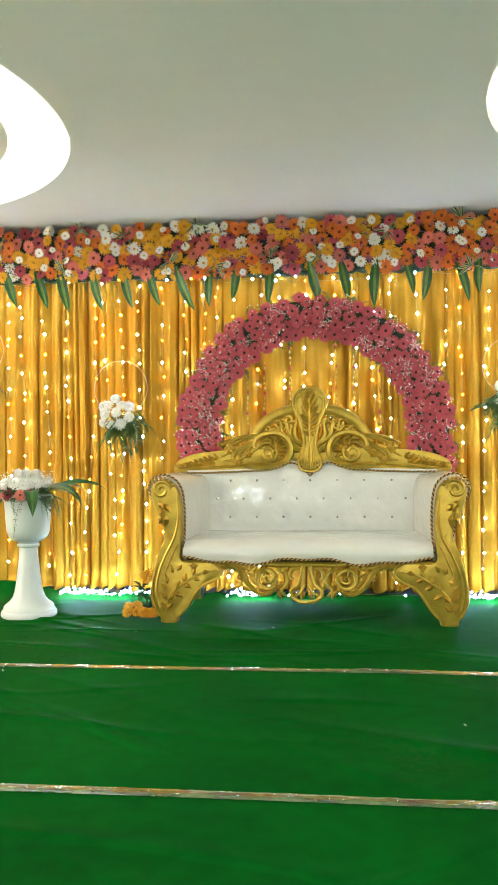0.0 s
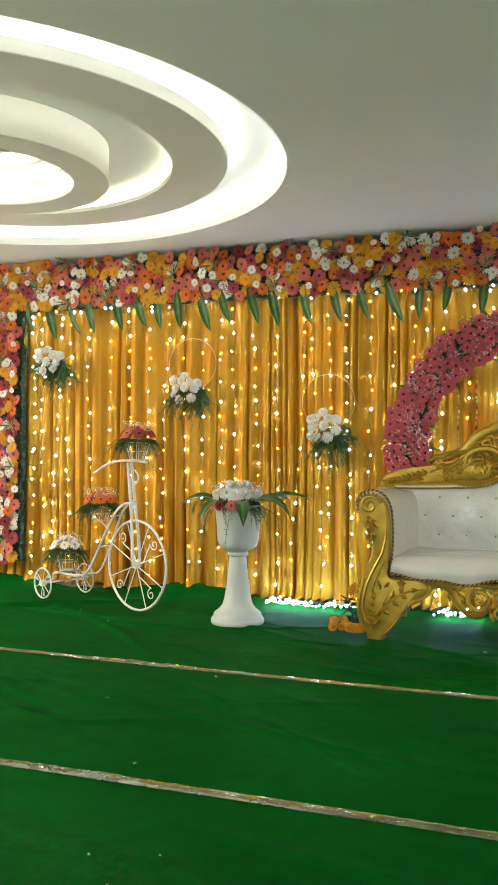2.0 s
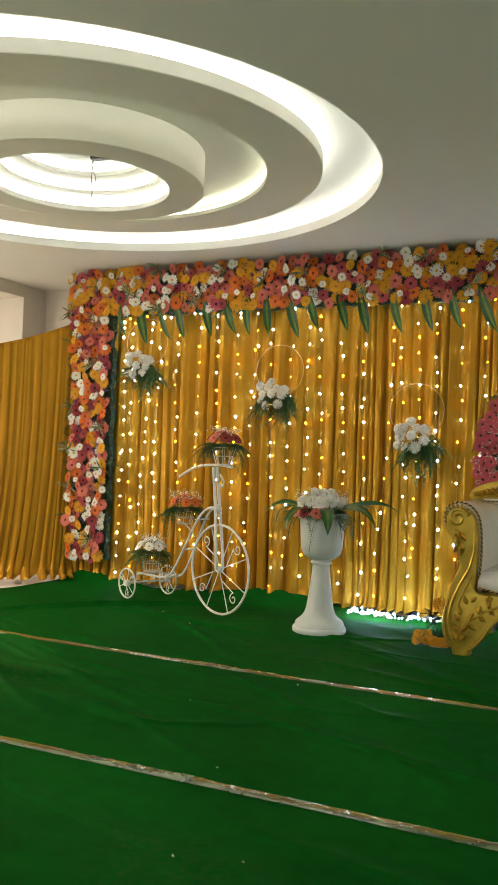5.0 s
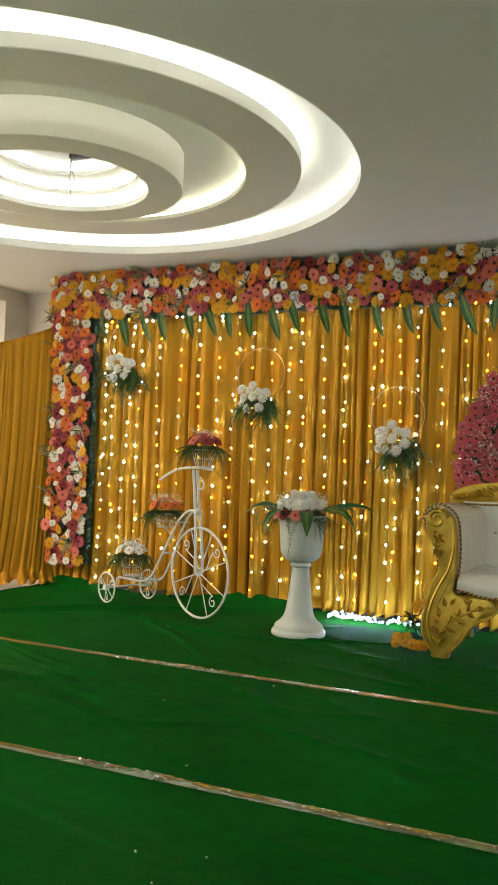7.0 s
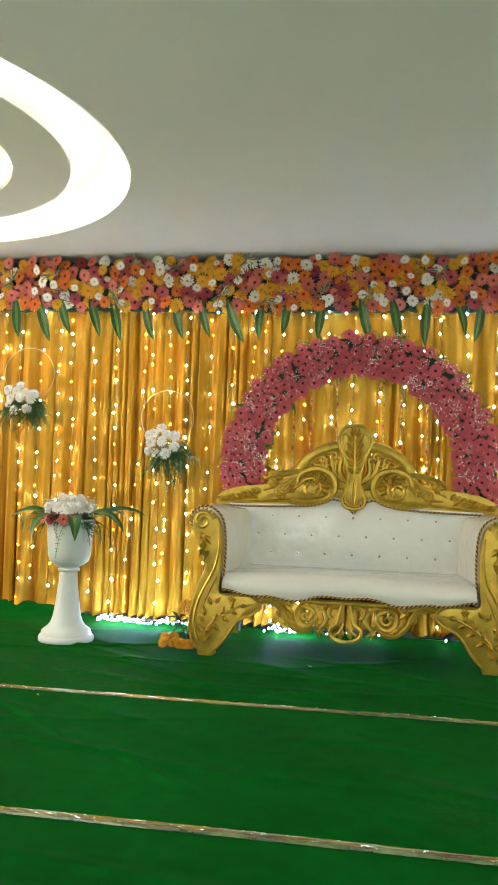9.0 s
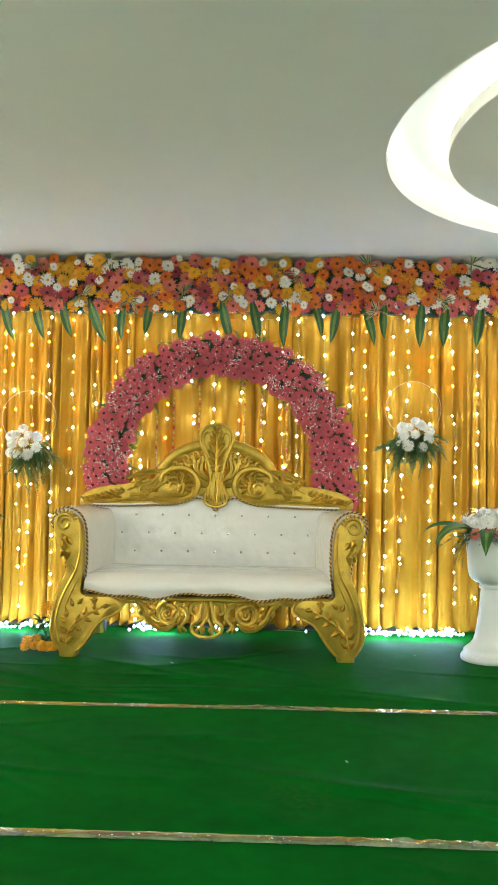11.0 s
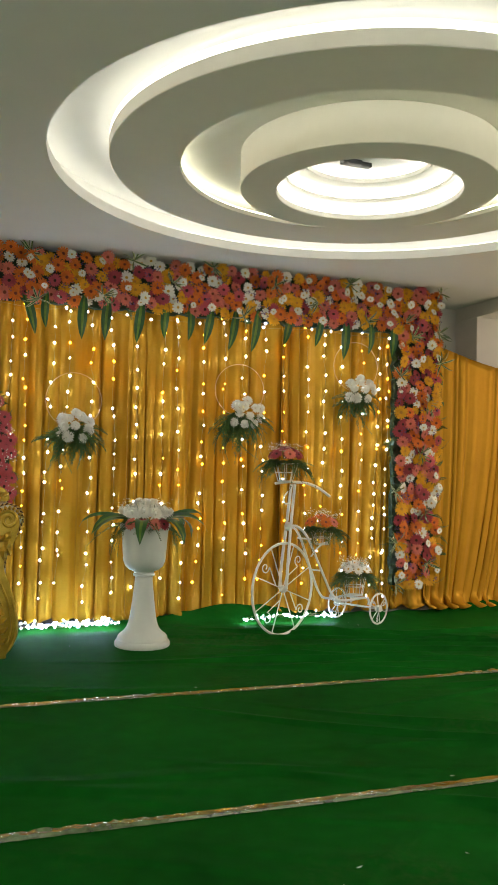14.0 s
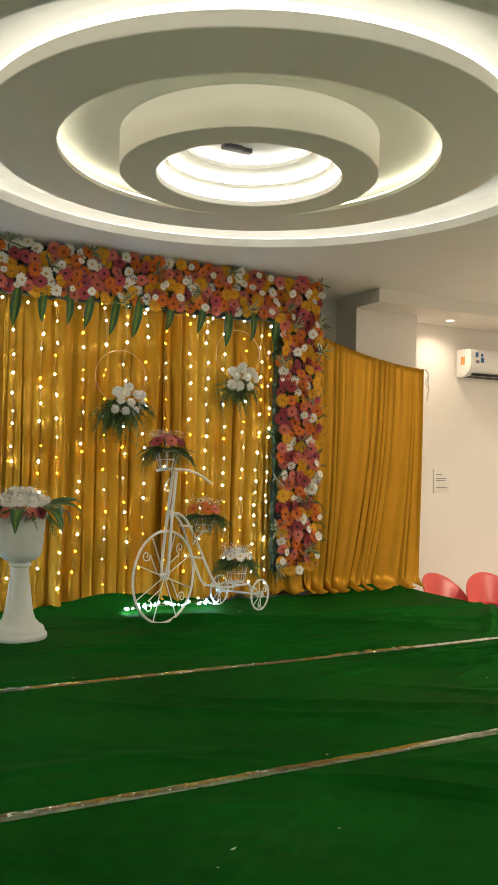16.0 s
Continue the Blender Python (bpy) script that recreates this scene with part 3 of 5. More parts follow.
def scatter_dots(bm, pts, r, mi=0):
    """Tiny four-sided blossoms."""
    for p in pts:
        v = [bm.verts.new(Vector(p) + r * Vector(q)) for q in ((1, 0, -0.5), (-0.5, 0.87, -0.5), (-0.5, -0.87, -0.5), (0, 0, 0.9))]
        for f in ((0, 1, 3), (1, 2, 3), (2, 0, 3), (0, 2, 1)):
            bm.faces.new([v[i] for i in f]).material_index = mi


def merge_mesh(bm, me, m):
    """Adds a copy of a mesh, posed, to a bmesh."""
    t = me.copy()
    t.transform(m)
    bm.from_mesh(t)
    bpy.data.meshes.remove(t)


def spread(rnd, x0, x1, z0, z1, gap, tries):
    """Points over a strip, none closer than gap."""
    out = []
    for _ in range(tries):
        p = (rnd.uniform(x0, x1), rnd.uniform(z0, z1))
        if all((p[0] - q[0]) ** 2 + (p[1] - q[1]) ** 2 > gap * gap for q in out):
            out.append(p)
    return out


KINDS = ["yellow"] * 27 + ["orange"] * 23 + ["coral"] * 20 + ["crimson"] * 7 + ["pink"] * 6 + ["white"] * 15

PILLAR_KINDS = ["yellow"] * 20 + ["orange"] * 28 + ["coral"] * 14 + ["crimson"] * 16 + ["pink"] * 4 + ["white"] * 18


def flower_panel(name, x0, x1, z0, z1, y, seed, label, most, hang=()):
    """A foliage-backed panel packed with mixed cut flowers facing the hall."""
    rnd = random.Random(seed)
    t = empty(name, pose((x0 + x1) / 2, y, z0), label, "flower border", "flower border")
    ox, oz = (x0 + x1) / 2, z0
    bm = bmesh.new()
    nx, nz = max(4, int((x1 - x0) / 0.05)), max(4, int((z1 - z0) / 0.05))
    grid = [[bm.verts.new((x0 - ox + (x1 - x0) * i / nx + rnd.uniform(-0.012, 0.012), rnd.uniform(-0.02, 0.02), (z1 - z0) * j / nz + rnd.uniform(-0.012, 0.012))) for i in range(nx + 1)] for j in range(nz + 1)]
    for j in range(nz):
        for i in range(nx):
            bm.faces.new((grid[j][i], grid[j][i + 1], grid[j + 1][i + 1], grid[j + 1][i]))
    r = bmesh.ops.extrude_face_region(bm, geom=bm.faces[:])
    for v in r["geom"]:
        if isinstance(v, bmesh.types.BMVert):
            v.co.y += 0.06
    part("backing", bm, M_BACKING, t, "dark green foliage backing", False)
    pts = spread(rnd, x0 + 0.015, x1 - 0.015, z0 + 0.012, z1 - 0.008, 0.059, 30000 if x1 - x0 > 2 else 9000)
    kinds = KINDS if x1 - x0 > 2 else PILLAR_KINDS
    pts.sort(key=lambda p: abs(p[0] + 0.3) + 0.01 * p[1])
    for i, (x, z) in enumerate(pts):
        kind = rnd.choice(kinds)
        size = rnd.uniform(0.92, 1.22) * (0.9 if kind == "white" else 1.0)
        m = aim((x - ox, -0.035 - rnd.uniform(0, 0.05), z - oz), (rnd.uniform(-0.5, 0.5), -1, rnd.uniform(-0.45, 0.4)), rnd.uniform(0, TAU), size)
        if i < most:
            piece(GERB[kind].name.split(".")[0], GERB[kind], t, m)
        else:
            merge_rest.append((GERB[kind], m, t))
    # small blossoms between them
    bm = bmesh.new()
    dots = [(rnd.uniform(x0, x1) - ox, -0.05 - rnd.uniform(0, 0.03), rnd.uniform(z0 + 0.02, z1 - 0.02) - oz) for _ in range(int(190 * (x1 - x0) * (z1 - z0)))]
    for p in dots:
        q = [(p[0] + rnd.uniform(-0.02, 0.02), p[1], p[2] + rnd.uniform(-0.02, 0.02)) for _ in range(6)]
        scatter_dots(bm, q, 0.007)
    ob = part("purple_filler", bm, PETAL["purple"], t, "tiny purple filler blossoms", False)
    ob["kind"] = "stuff"
    bm = bmesh.new()
    for p in spread(rnd, x0, x1, z0 + 0.02, z1 - 0.02, 0.105, 4000):
        for _ in range(2):
            m = aim((p[0] - ox + rnd.uniform(-0.02, 0.02), -0.085 - rnd.uniform(0, 0.02), p[1] - oz + rnd.uniform(-0.02, 0.02)), (rnd.uniform(-0.5, 0.5), -1, rnd.uniform(-0.4, 0.5)), rnd.uniform(0, TAU), rnd.uniform(0.5, 0.74))
            if rnd.random() < (0.33 if x1 - x0 > 2 else 0.2):
                merge_mesh(bm, GERB["white"], m)
    ob = part("white_daisy_filler", bm, [PETAL["white"], M_YELLOWEYE], t, "clusters of small white daisies", False)
    ob["kind"] = "stuff"
    bm = bmesh.new()
    for p in spread(rnd, x0 - 0.02, x1 + 0.02, z0 + 0.0, z1, 0.32, 3000):
        for _ in range(11):
            d = (rnd.uniform(-1, 1), rnd.uniform(-0.9, -0.2), rnd.uniform(-1, 1))
            merge_mesh(bm, SPIKE, aim((p[0] - ox, -0.07, p[1] - oz), d, rnd.uniform(0, TAU), rnd.uniform(0.65, 1.0), "X"))
    ob = part("variegated_sprays", bm, [M_VARIEG, M_LEAF], t, "cream-edged slim leaf sprays", False)
    ob["kind"] = "stuff"
    for x, lean, k in hang:
        m = aim_flat((x - ox, -0.06, z0 - oz + 0.07), (lean, -0.1, -1), (rnd.uniform(-0.6, 0.6), -1, 0), rnd.uniform(0.95, 1.15))
        piece("hanging_leaf", HANG_LEAF[k], t, m)
    # leafy fringe at the lower edge
    bm = bmesh.new()
    edge = [(x0 + (x1 - x0) * i / 60, z0) for i in range(61)] if x1 - x0 > 2 else [(x, z0 + (z1 - z0) * i / 26) for i in range(27) for x in (x0, x1)]
    for x, z in edge:
        d = (rnd.uniform(-1, 1), rnd.uniform(-0.5, 0), rnd.uniform(-0.6, 0.1)) if x1 - x0 > 2 else ((1 if x == x1 else -1), rnd.uniform(-0.6, 0), rnd.uniform(-0.8, 0.6))
        merge_mesh(bm, rnd.choice(FERN), aim((x - ox, -0.01, z - oz + 0.02), d, rnd.uniform(0, TAU), rnd.uniform(0.35, 0.6), "X"))
    ob = part("leafy_fringe", bm, M_FERN, t, "fine green fern fringe", False)
    ob["kind"] = "stuff"
    mine = [(g, m) for g, m, o in merge_rest if o is t]
    if mine:
        for kind, g in GERB.items():
            sub = [m for h, m in mine if h is g]
            if sub:
                bm = bmesh.new()
                for m in sub:
                    merge_mesh(bm, g, m)
                ob = part(kind + "_blossom_filler", bm, list(g.materials), t, "", False)
                ob["kind"] = "stuff"
    return t


merge_rest = []
rnd = random.Random(77)
leaves, x = [], -4.15
while x < 3.65:
    leaves.append((x, rnd.choice([0.22, 0.3, 0.12, -0.1, 0.35, 0.25]) * (1 if x < 1.4 else -0.6), rnd.randrange(2)))
    x += rnd.uniform(0.16, 0.27)
flower_panel("flower_border", -4.66, 4.06, 2.26, 2.62, 4.93, 5, "long valance of mixed yellow, orange, crimson and white gerberas", 300, leaves)
flower_panel("flower_pillar", -4.62, -4.25, 0.20, 2.26, 4.93, 6, "upright band of mixed gerberas and daisies at the backdrop edge", 300)
flower_panel("flower_pillar", 3.67, 4.05, 0.22, 2.26, 4.93, 7, "upright band of mixed gerberas and daisies at the backdrop edge", 300)

# frame of the backdrop
t = empty("backdrop_frame", pose(-0.3, 5.12, 0), "dark metal pipe frame behind the backdrop", "frame")
for x in (-4.28, -1.4, 1.45, 4.28):
    bm = bmesh.new()
    lathe(bm, [(0.001, 0), (0.02, 0), (0.02, 2.6), (0.001, 2.6)], 10, cx=x)
    part("post", bm, M_BLACK, t)
bm = bmesh.new()
tube(bm, [(-4.3, 0, 2.5), (4.3, 0, 2.5)], 0.02, 8)
part("crossbar", bm, M_BLACK, t)


def flower_arch():
    """A half ring of pink gerberas and baby's breath on a stand behind the sofa."""
    cx, cy, cz, r, hw = -0.255, 4.83, 1.143, 0.793, 0.135
    rnd = random.Random(12)
    t = empty("flower_arch", pose(cx, cy, 0), "round arch of pink gerberas with sprigs of baby's breath", "flower arch")

    def at(s, w):
        """s runs along the arch from foot to foot, w across it."""
        low = 0.42
        arc = math.pi * r
        u = s * (arc + 2 * low)
        if u < low:
            return Vector((-r + w, 0, cz - low + u))
        if u > low + arc:
            return Vector((r - w, 0, cz - (u - low - arc)))
        a = math.pi - (u - low) / r
        rr = r - w
        return Vector((rr * math.cos(a), 0, cz + rr * math.sin(a)))

    bm = bmesh.new()
    n = 60
    rings = []
    for i in range(n + 1):
        rings.append([bm.verts.new(at(i / n, hw * 0.88 * math.cos(a)) + Vector((0, 0.035 * math.sin(a) + rnd.uniform(-0.01, 0.01), 0))) for a in [TAU * k / 8 for k in range(8)]])
    for a, b in zip(rings, rings[1:]):
        for k in range(8):
            bm.faces.new((a[k], a[(k + 1) % 8], b[(k + 1) % 8], b[k]))
    part("foliage_core", bm, M_BACKING, t, "dark green foliage core", False)
    total = math.pi * r + 0.84
    pts = []
    for _ in range(30000):
        p = (rnd.uniform(0, total), rnd.uniform(-hw, hw))
        if all((p[0] - q[0]) ** 2 + (p[1] - q[1]) ** 2 > 0.058 ** 2 for q in pts):
            pts.append(p)
    for s, w in pts:
        p = at(s / total, w)
        out = (p - Vector((0, 0, cz))).normalized()
        d = Vector((0, -1, 0)) + out * (-w / hw) * 0.35 + Vector((rnd.uniform(-0.15, 0.15), 0, rnd.uniform(-0.22, 0.15)))
        piece("pink_gerbera", GERB["pink"], t, aim(p + Vector((0, -0.045 - 0.045 * (1 - (w / hw) ** 2) - rnd.uniform(-0.02, 0.045), 0)), d, rnd.uniform(0, TAU), rnd.uniform(0.86, 1.06)))
    bm = bmesh.new()
    for _ in range(190):
        s, w = rnd.random(), rnd.uniform(-hw, hw)
        p = at(s, w)
        scatter_dots(bm, [p + Vector((rnd.gauss(0, 0.022), -0.108 - rnd.uniform(0, 0.035), rnd.gauss(0, 0.022))) for _ in range(9)], 0.0052)
    ob = part("babys_breath", bm, PETAL["white"], t, "tiny white baby's breath", False)
    ob["kind"] = "stuff"
    bm = bmesh.new()
    for i in range(150):
        sd = rnd.choice((-1, 1))
        p = at(rnd.random(), sd * hw * 0.9)
        out = (p - Vector((0, 0, cz))).normalized() * (-sd)
        merge_mesh(bm, rnd.choice(FERN), aim(p, out * 1.0 + Vector((rnd.uniform(-0.6, 0.6), -0.3, rnd.uniform(-0.6, 0.6))), rnd.uniform(0, TAU), rnd.uniform(0.25, 0.42), "X"))
    ob = part("fern_edging", bm, M_FERN, t, "green fern edging", False)
    ob["kind"] = "stuff"
    for sx in (-1, 1):
        bm = bmesh.new()
        tube(bm, [(sx * r, 0.02, 0.0), (sx * r, 0.02, 0.75)], 0.012, 8)
        part("stand_leg", bm, M_BLACK, t)
    return t


flower_arch()


def hoop_bouquet(x, z, y, seed, lean, fx, fz, green, wide):
    """A thin ring hung on the backdrop with white chrysanthemums and fern at its foot."""
    rnd = random.Random(seed)
    t = empty("hoop_bouquet", pose(x, y, z), "white chrysanthemum bunch with fern on a thin copper hoop", "flower hoop", "hanging hoops")
    bm = bmesh.new()
    tube(bm, [(0.195 * math.sin(TAU * i / 48), 0, 0.195 - 0.195 * math.cos(TAU * i / 48)) for i in range(48)], 0.0025, 6, True)
    part("hoop", bm, M_HOOP, t, "thin copper hoop")
    heads = [(0, 0.0), (-0.085, 0.01), (0.082, -0.005), (-0.045, -0.07), (0.045, -0.065), (-0.045, 0.07), (0.045, 0.06), (-0.105, -0.055), (0.10, 0.045), (0.0, 0.10), (-0.095, 0.06)]
    for hx, hz in heads:
        piece("white_chrysanthemum", MUM, t, aim((hx * 1.0 + lean + rnd.uniform(-0.015, 0.015), -0.10 + 3.0 * (hx * hx + hz * hz) + rnd.uniform(-0.02, 0.02), hz + rnd.uniform(-0.015, 0.015)),
                                                 (hx * 5, -1, hz * 5 + 0.15), rnd.uniform(0, TAU), rnd.uniform(0.85, 1.12)))
    bm = bmesh.new()
    for i in range(int(58 * green)):
        a = rnd.uniform(-0.2 * math.pi, 1.2 * math.pi)
        d = (math.cos(a) * wide + fx * 5, rnd.uniform(-0.5, 0.0), -abs(math.sin(a)) * 0.75 + 0.2 + fz)
        merge_mesh(bm, rnd.choice(FERN), aim((lean + fx * 0.5 + rnd.uniform(-0.06, 0.06), -0.03, -0.03 + rnd.uniform(-0.05, 0.04)), d, rnd.uniform(-0.9, 0.9), rnd.uniform(0.55, 1.1), "X"))
    part("fern", bm, M_FERN, t, "feathery green fern", False)
    return t


for i, (x, z, lean, fx, fz, green, wide) in enumerate([(-3.91, 1.83, -0.03, 0.10, 0.0, 0.9, 0.8), (-2.71, 1.585, -0.02, 0.04, 0.0, 1.0, 1.0), (-1.64, 1.285, -0.015, 0.10, -0.15, 0.9, 0.8),
                                                       (1.09, 1.39, 0.0, 0.0, 0.1, 1.5, 1.3), (2.33, 1.53, 0.05, -0.10, 0.05, 1.5, 1.1), (3.31, 1.77, 0.03, -0.04, -0.1, 0.8, 0.8)]):
    hoop_bouquet(x, z, 4.93, 60 + i, lean, fx, fz, green, wide)

# ---- the carved sofa ----


def scroll(cx, cz, r, turns, start, side=1, n=26, shrink=0.16):
    """A spiral in the x-z plane, from its outer end inwards."""
    out = []
    for i in range(n + 1):
        t = i / n
        a = start + side * TAU * turns * t
        rr = r * (1 - (1 - shrink) * t)
        out.append((cx + rr * math.cos(a), cz + rr * math.sin(a)))
    return out


def relief(bm, path, y, r, flat=0.6, taper=None):
    """A raised carved line on a front face."""
    tube(bm, [(p[0], y, p[1]) for p in path], r, 6, taper=taper or (lambda t: 0.35 + 0.65 * math.sin(math.pi * min(1, 0.12 + 0.8 * t))))


def carved_leaf(bm, x, z, ang, length, width, y, lift=0.014):
    """A pointed carved leaf with a midrib, standing proud of a board."""
    d, s = Vector((math.cos(ang), 0, math.sin(ang))), Vector((-math.sin(ang), 0, math.cos(ang)))
    base = Vector((x, y, z))
    mid = [base + d * length * t + Vector((0, -lift * math.sin(math.pi * min(1, t + 0.1)), 0)) for t in (0.0, 0.35, 0.7, 1.0)]
    ws = (0.18, 0.5, 0.36, 0.0)
    rows = []
    for m, w in zip(mid, ws):
        rows.append([bm.verts.new(m - s * width * w + Vector((0, lift * 0.9, 0))), bm.verts.new(m), bm.verts.new(m + s * width * w + Vector((0, lift * 0.9, 0)))])
    for a, b in zip(rows, rows[1:]):
        bm.faces.new((a[0], b[0], b[1], a[1]))
        bm.faces.new((a[1], b[1], b[2], a[2]))


def rosette(bm, x, z, r, y):
    for i in range(6):
        carved_leaf(bm, x, z, TAU * i / 6, r, r * 0.9, y, 0.012)
    bmesh.ops.create_uvsphere(bm, u_segments=8, v_segments=5, radius=r * 0.25, matrix=Matrix.Translation((x, y - 0.012, z)))


def rope(bm, path, r=0.0048, pitch=0.026):
    """Two strands twisted along a path; the second strand takes the second material."""
    pts = [Vector(p) for p in path]
    dense = []
    for a, b in zip(pts, pts[1:]):
        k = max(1, int((b - a).length / 0.006))
        dense += [a.lerp(b, i / k) for i in range(k)]
    dense.append(pts[-1])
    for ph, mi in ((0, 0), (math.pi, 1)):
        run, line = 0.0, []
        for i, p in enumerate(dense):
            d = (dense[min(i + 1, len(dense) - 1)] - dense[max(i - 1, 0)]).normalized()
            s = d.cross(Vector((0, 1, 0)))
            s = s.normalized() if s.length > 0.05 else Vector((1, 0, 0))
            u = s.cross(d)
            if i:
                run += (p - dense[i - 1]).length
            a = TAU * run / pitch + ph
            line.append(p + r * 0.75 * (math.cos(a) * s + math.sin(a) * u))
        tube(bm, line, r, 5, mi=mi)


def mirror_pts(pts, side):
    return [(side * p[0], p[1]) for p in pts]


def sofa():
    t = empty("wedding_sofa", pose(-0.275, 4.0, 0, 0, 0, 0), "gold carved throne sofa with buttoned white vinyl upholstery", "sofa")
    # front leg-and-arm boards
    ctrl = [(-0.932, 0.79), (-0.914, 0.838), (-0.866, 0.862), (-0.802, 0.84), (-0.762, 0.77), (-0.750, 0.60), (-0.757, 0.45), (-0.745, 0.372), (-0.62, 0.378),
            (-0.53, 0.352), (-0.50, 0.30), (-0.545, 0.258), (-0.61, 0.228), (-0.655, 0.18), (-0.70, 0.108), (-0.745, 0.055), (-0.775, 0.03), (-0.785, 0.0),
            (-0.872, 0.0), (-0.882, 0.03), (-0.916, 0.072), (-0.942, 0.144), (-0.938, 0.24), (-0.91, 0.36), (-0.88, 0.444), (-0.852, 0.52), (-0.862, 0.59), (-0.896, 0.66), (-0.925, 0.73)]
    outline = [(p.x, p.y) for p in smooth_path([(x, z, 0) for x, z in ctrl], 4, True)]
    for side in (-1, 1):
        bm = bmesh.new()
        o = mirror_pts(outline, -side)
        plate(bm, [(x, max(0.0, z)) for x, z in o], 0.0, 0.075, 0.010)
        k = -side
        # arm scroll and carving
        relief(bm, mirror_pts(scroll(-0.868, 0.80, 0.058, 1.6, 0.1, 1), k), -0.004, 0.012)
        relief(bm, mirror_pts([(p.x, p.y) for p in smooth_path([(-0.772, 0.77, 0), (-0.766, 0.64, 0), (-0.79, 0.52, 0), (-0.84, 0.42, 0), (-0.885, 0.31, 0), (-0.905, 0.19, 0), (-0.885, 0.09, 0)], 6)], k), -0.002, 0.010, taper=lambda q: 0.8)
        relief(bm, mirror_pts([(p.x, p.y) for p in smooth_path([(-0.82, 0.55, 0), (-0.80, 0.50, 0), (-0.85, 0.40, 0), (-0.895, 0.30, 0)], 6)], k), -0.002, 0.008)
        relief(bm, mirror_pts([(p.x, p.y) for p in smooth_path([(-0.775, 0.47, 0), (-0.81, 0.40, 0), (-0.85, 0.30, 0)], 6)], k), -0.002, 0.007)
        for i in range(9):
            a = 0.35 + 2.6 * i / 8
            carved_leaf(bm, k * (-0.868 + 0.062 * math.cos(a)), 0.80 + 0.058 * math.sin(a), a if k > 0 else math.pi - a, 0.026, 0.022, 0.0)
        for lx, lz, an, ln in ((-0.885, 0.735, -1.0, 0.07), (-0.872, 0.69, -1.35, 0.07), (-0.85, 0.715, -0.9, 0.06), (-0.845, 0.655, -1.6, 0.08), (-0.865, 0.64, -2.0, 0.05),
                               (-0.845, 0.085, 2.25, 0.05), (-0.84, 0.085, 0.75, 0.055), (-0.842, 0.14, 2.3, 0.055), (-0.835, 0.14, 0.7, 0.06),
                               (-0.84, 0.20, 2.35, 0.05), (-0.838, 0.235, 1.75, 0.06), (-0.79, 0.185, -0.5, 0.055), (-0.785, 0.20, 1.2, 0.055), (-0.735, 0.235, -0.45, 0.05), (-0.735, 0.245, 1.35, 0.055),
                               (-0.68, 0.275, -0.4, 0.045), (-0.68, 0.285, 1.3, 0.045), (-0.63, 0.305, 0.1, 0.05), (-0.80, 0.30, 1.9, 0.05), (-0.775, 0.315, 0.9, 0.045)):
            carved_leaf(bm, k * lx, lz, an if k > 0 else math.pi - an, ln * 1.1, ln * 0.62, -0.004, 0.020)
        rim = [(x + 0.012 * (-1 if x > -0.80 else 1), z) for x, z in outline if 0.04 < z < 0.37]
        for side_of in ([p for p in rim if p[0] < -0.84], [p for p in rim if p[0] >= -0.80]):
            if len(side_of) > 3:
                relief(bm, mirror_pts(side_of, k), 0.0, 0.008, taper=lambda q: 1.0)
        relief(bm, mirror_pts([(p.x, p.y) for p in smooth_path([(-0.845, 0.06, 0), (-0.835, 0.13, 0), (-0.81, 0.18, 0), (-0.74, 0.24, 0), (-0.64, 0.295, 0), (-0.55, 0.32, 0)], 6)], k), -0.003, 0.008)
        rosette(bm, k * -0.675, 0.345, 0.03, 0.0)
        part("arm_front", bm, M_GOLD, t, "carved gold arm and leg board")
        bm = bmesh.new()
        box(bm, k * -0.872 if k > 0 else 0.785, k * -0.785 if k > 0 else 0.872, 0.005, 0.07, 0.0, 0.03, 0.004)
        part("front_foot", bm, M_GOLD, t)
        # back leg
        bm = bmesh.new()
        tube(bm, smooth_path([(side * 0.80, 0.70, 0.40), (side * 0.80, 0.72, 0.2), (side * 0.80, 0.78, 0.0)], 5), 0.035, 8)
        part("back_leg", bm, M_GOLD, t)
        # upholstered arm: a rolled top over an inner and outer panel
        bm = bmesh.new()
        prof = [(-0.742, 0.36), (-0.742, 0.60), (-0.748, 0.77), (-0.79, 0.862), (-0.868, 0.89), (-0.935, 0.86), (-0.952, 0.80), (-0.925, 0.735), (-0.90, 0.66), (-0.87, 0.56), (-0.87, 0.36)]
        ring0 = [(p.x, p.y) for p in smooth_path([(x, z, 0) for x, z in prof], 3)]
        rows = []
        for y, sc in ((0.076, 0.985), (0.088, 1.0), (0.2, 1.005), (0.45, 1.0), (0.66, 0.985), (0.70, 0.96)):
            rows.append([bm.verts.new((k * (-0.85 + (x + 0.85) * sc + (0.085 * max(0, y - 0.09) / 0.6 if x > -0.80 else 0.0)), y, 0.6 + (z - 0.6) * sc)) for x, z in ring0])
        for a, b in zip(rows, rows[1:]):
            for i in range(len(a)):
                j = (i + 1) % len(a)
                bm.faces.new((a[i], a[j], b[j], b[i]))
        bm.faces.new(rows[0])
        bm.faces.new(rows[-1])
        part("arm_pad", bm, M_VINYL, t, "rolled white vinyl arm")
        bm = bmesh.new()
        edge = [(k * p.x, 0.045, p.y) for p in smooth_path([(-0.857, 0.52, 0), (-0.868, 0.60, 0), (-0.902, 0.67, 0), (-0.932, 0.74, 0), (-0.954, 0.80, 0), (-0.934, 0.86, 0), (-0.868, 0.89, 0), (-0.792, 0.862, 0), (-0.745, 0.78, 0), (-0.733, 0.60, 0), (-0.745, 0.42, 0)], 5)]
        rope(bm, edge)
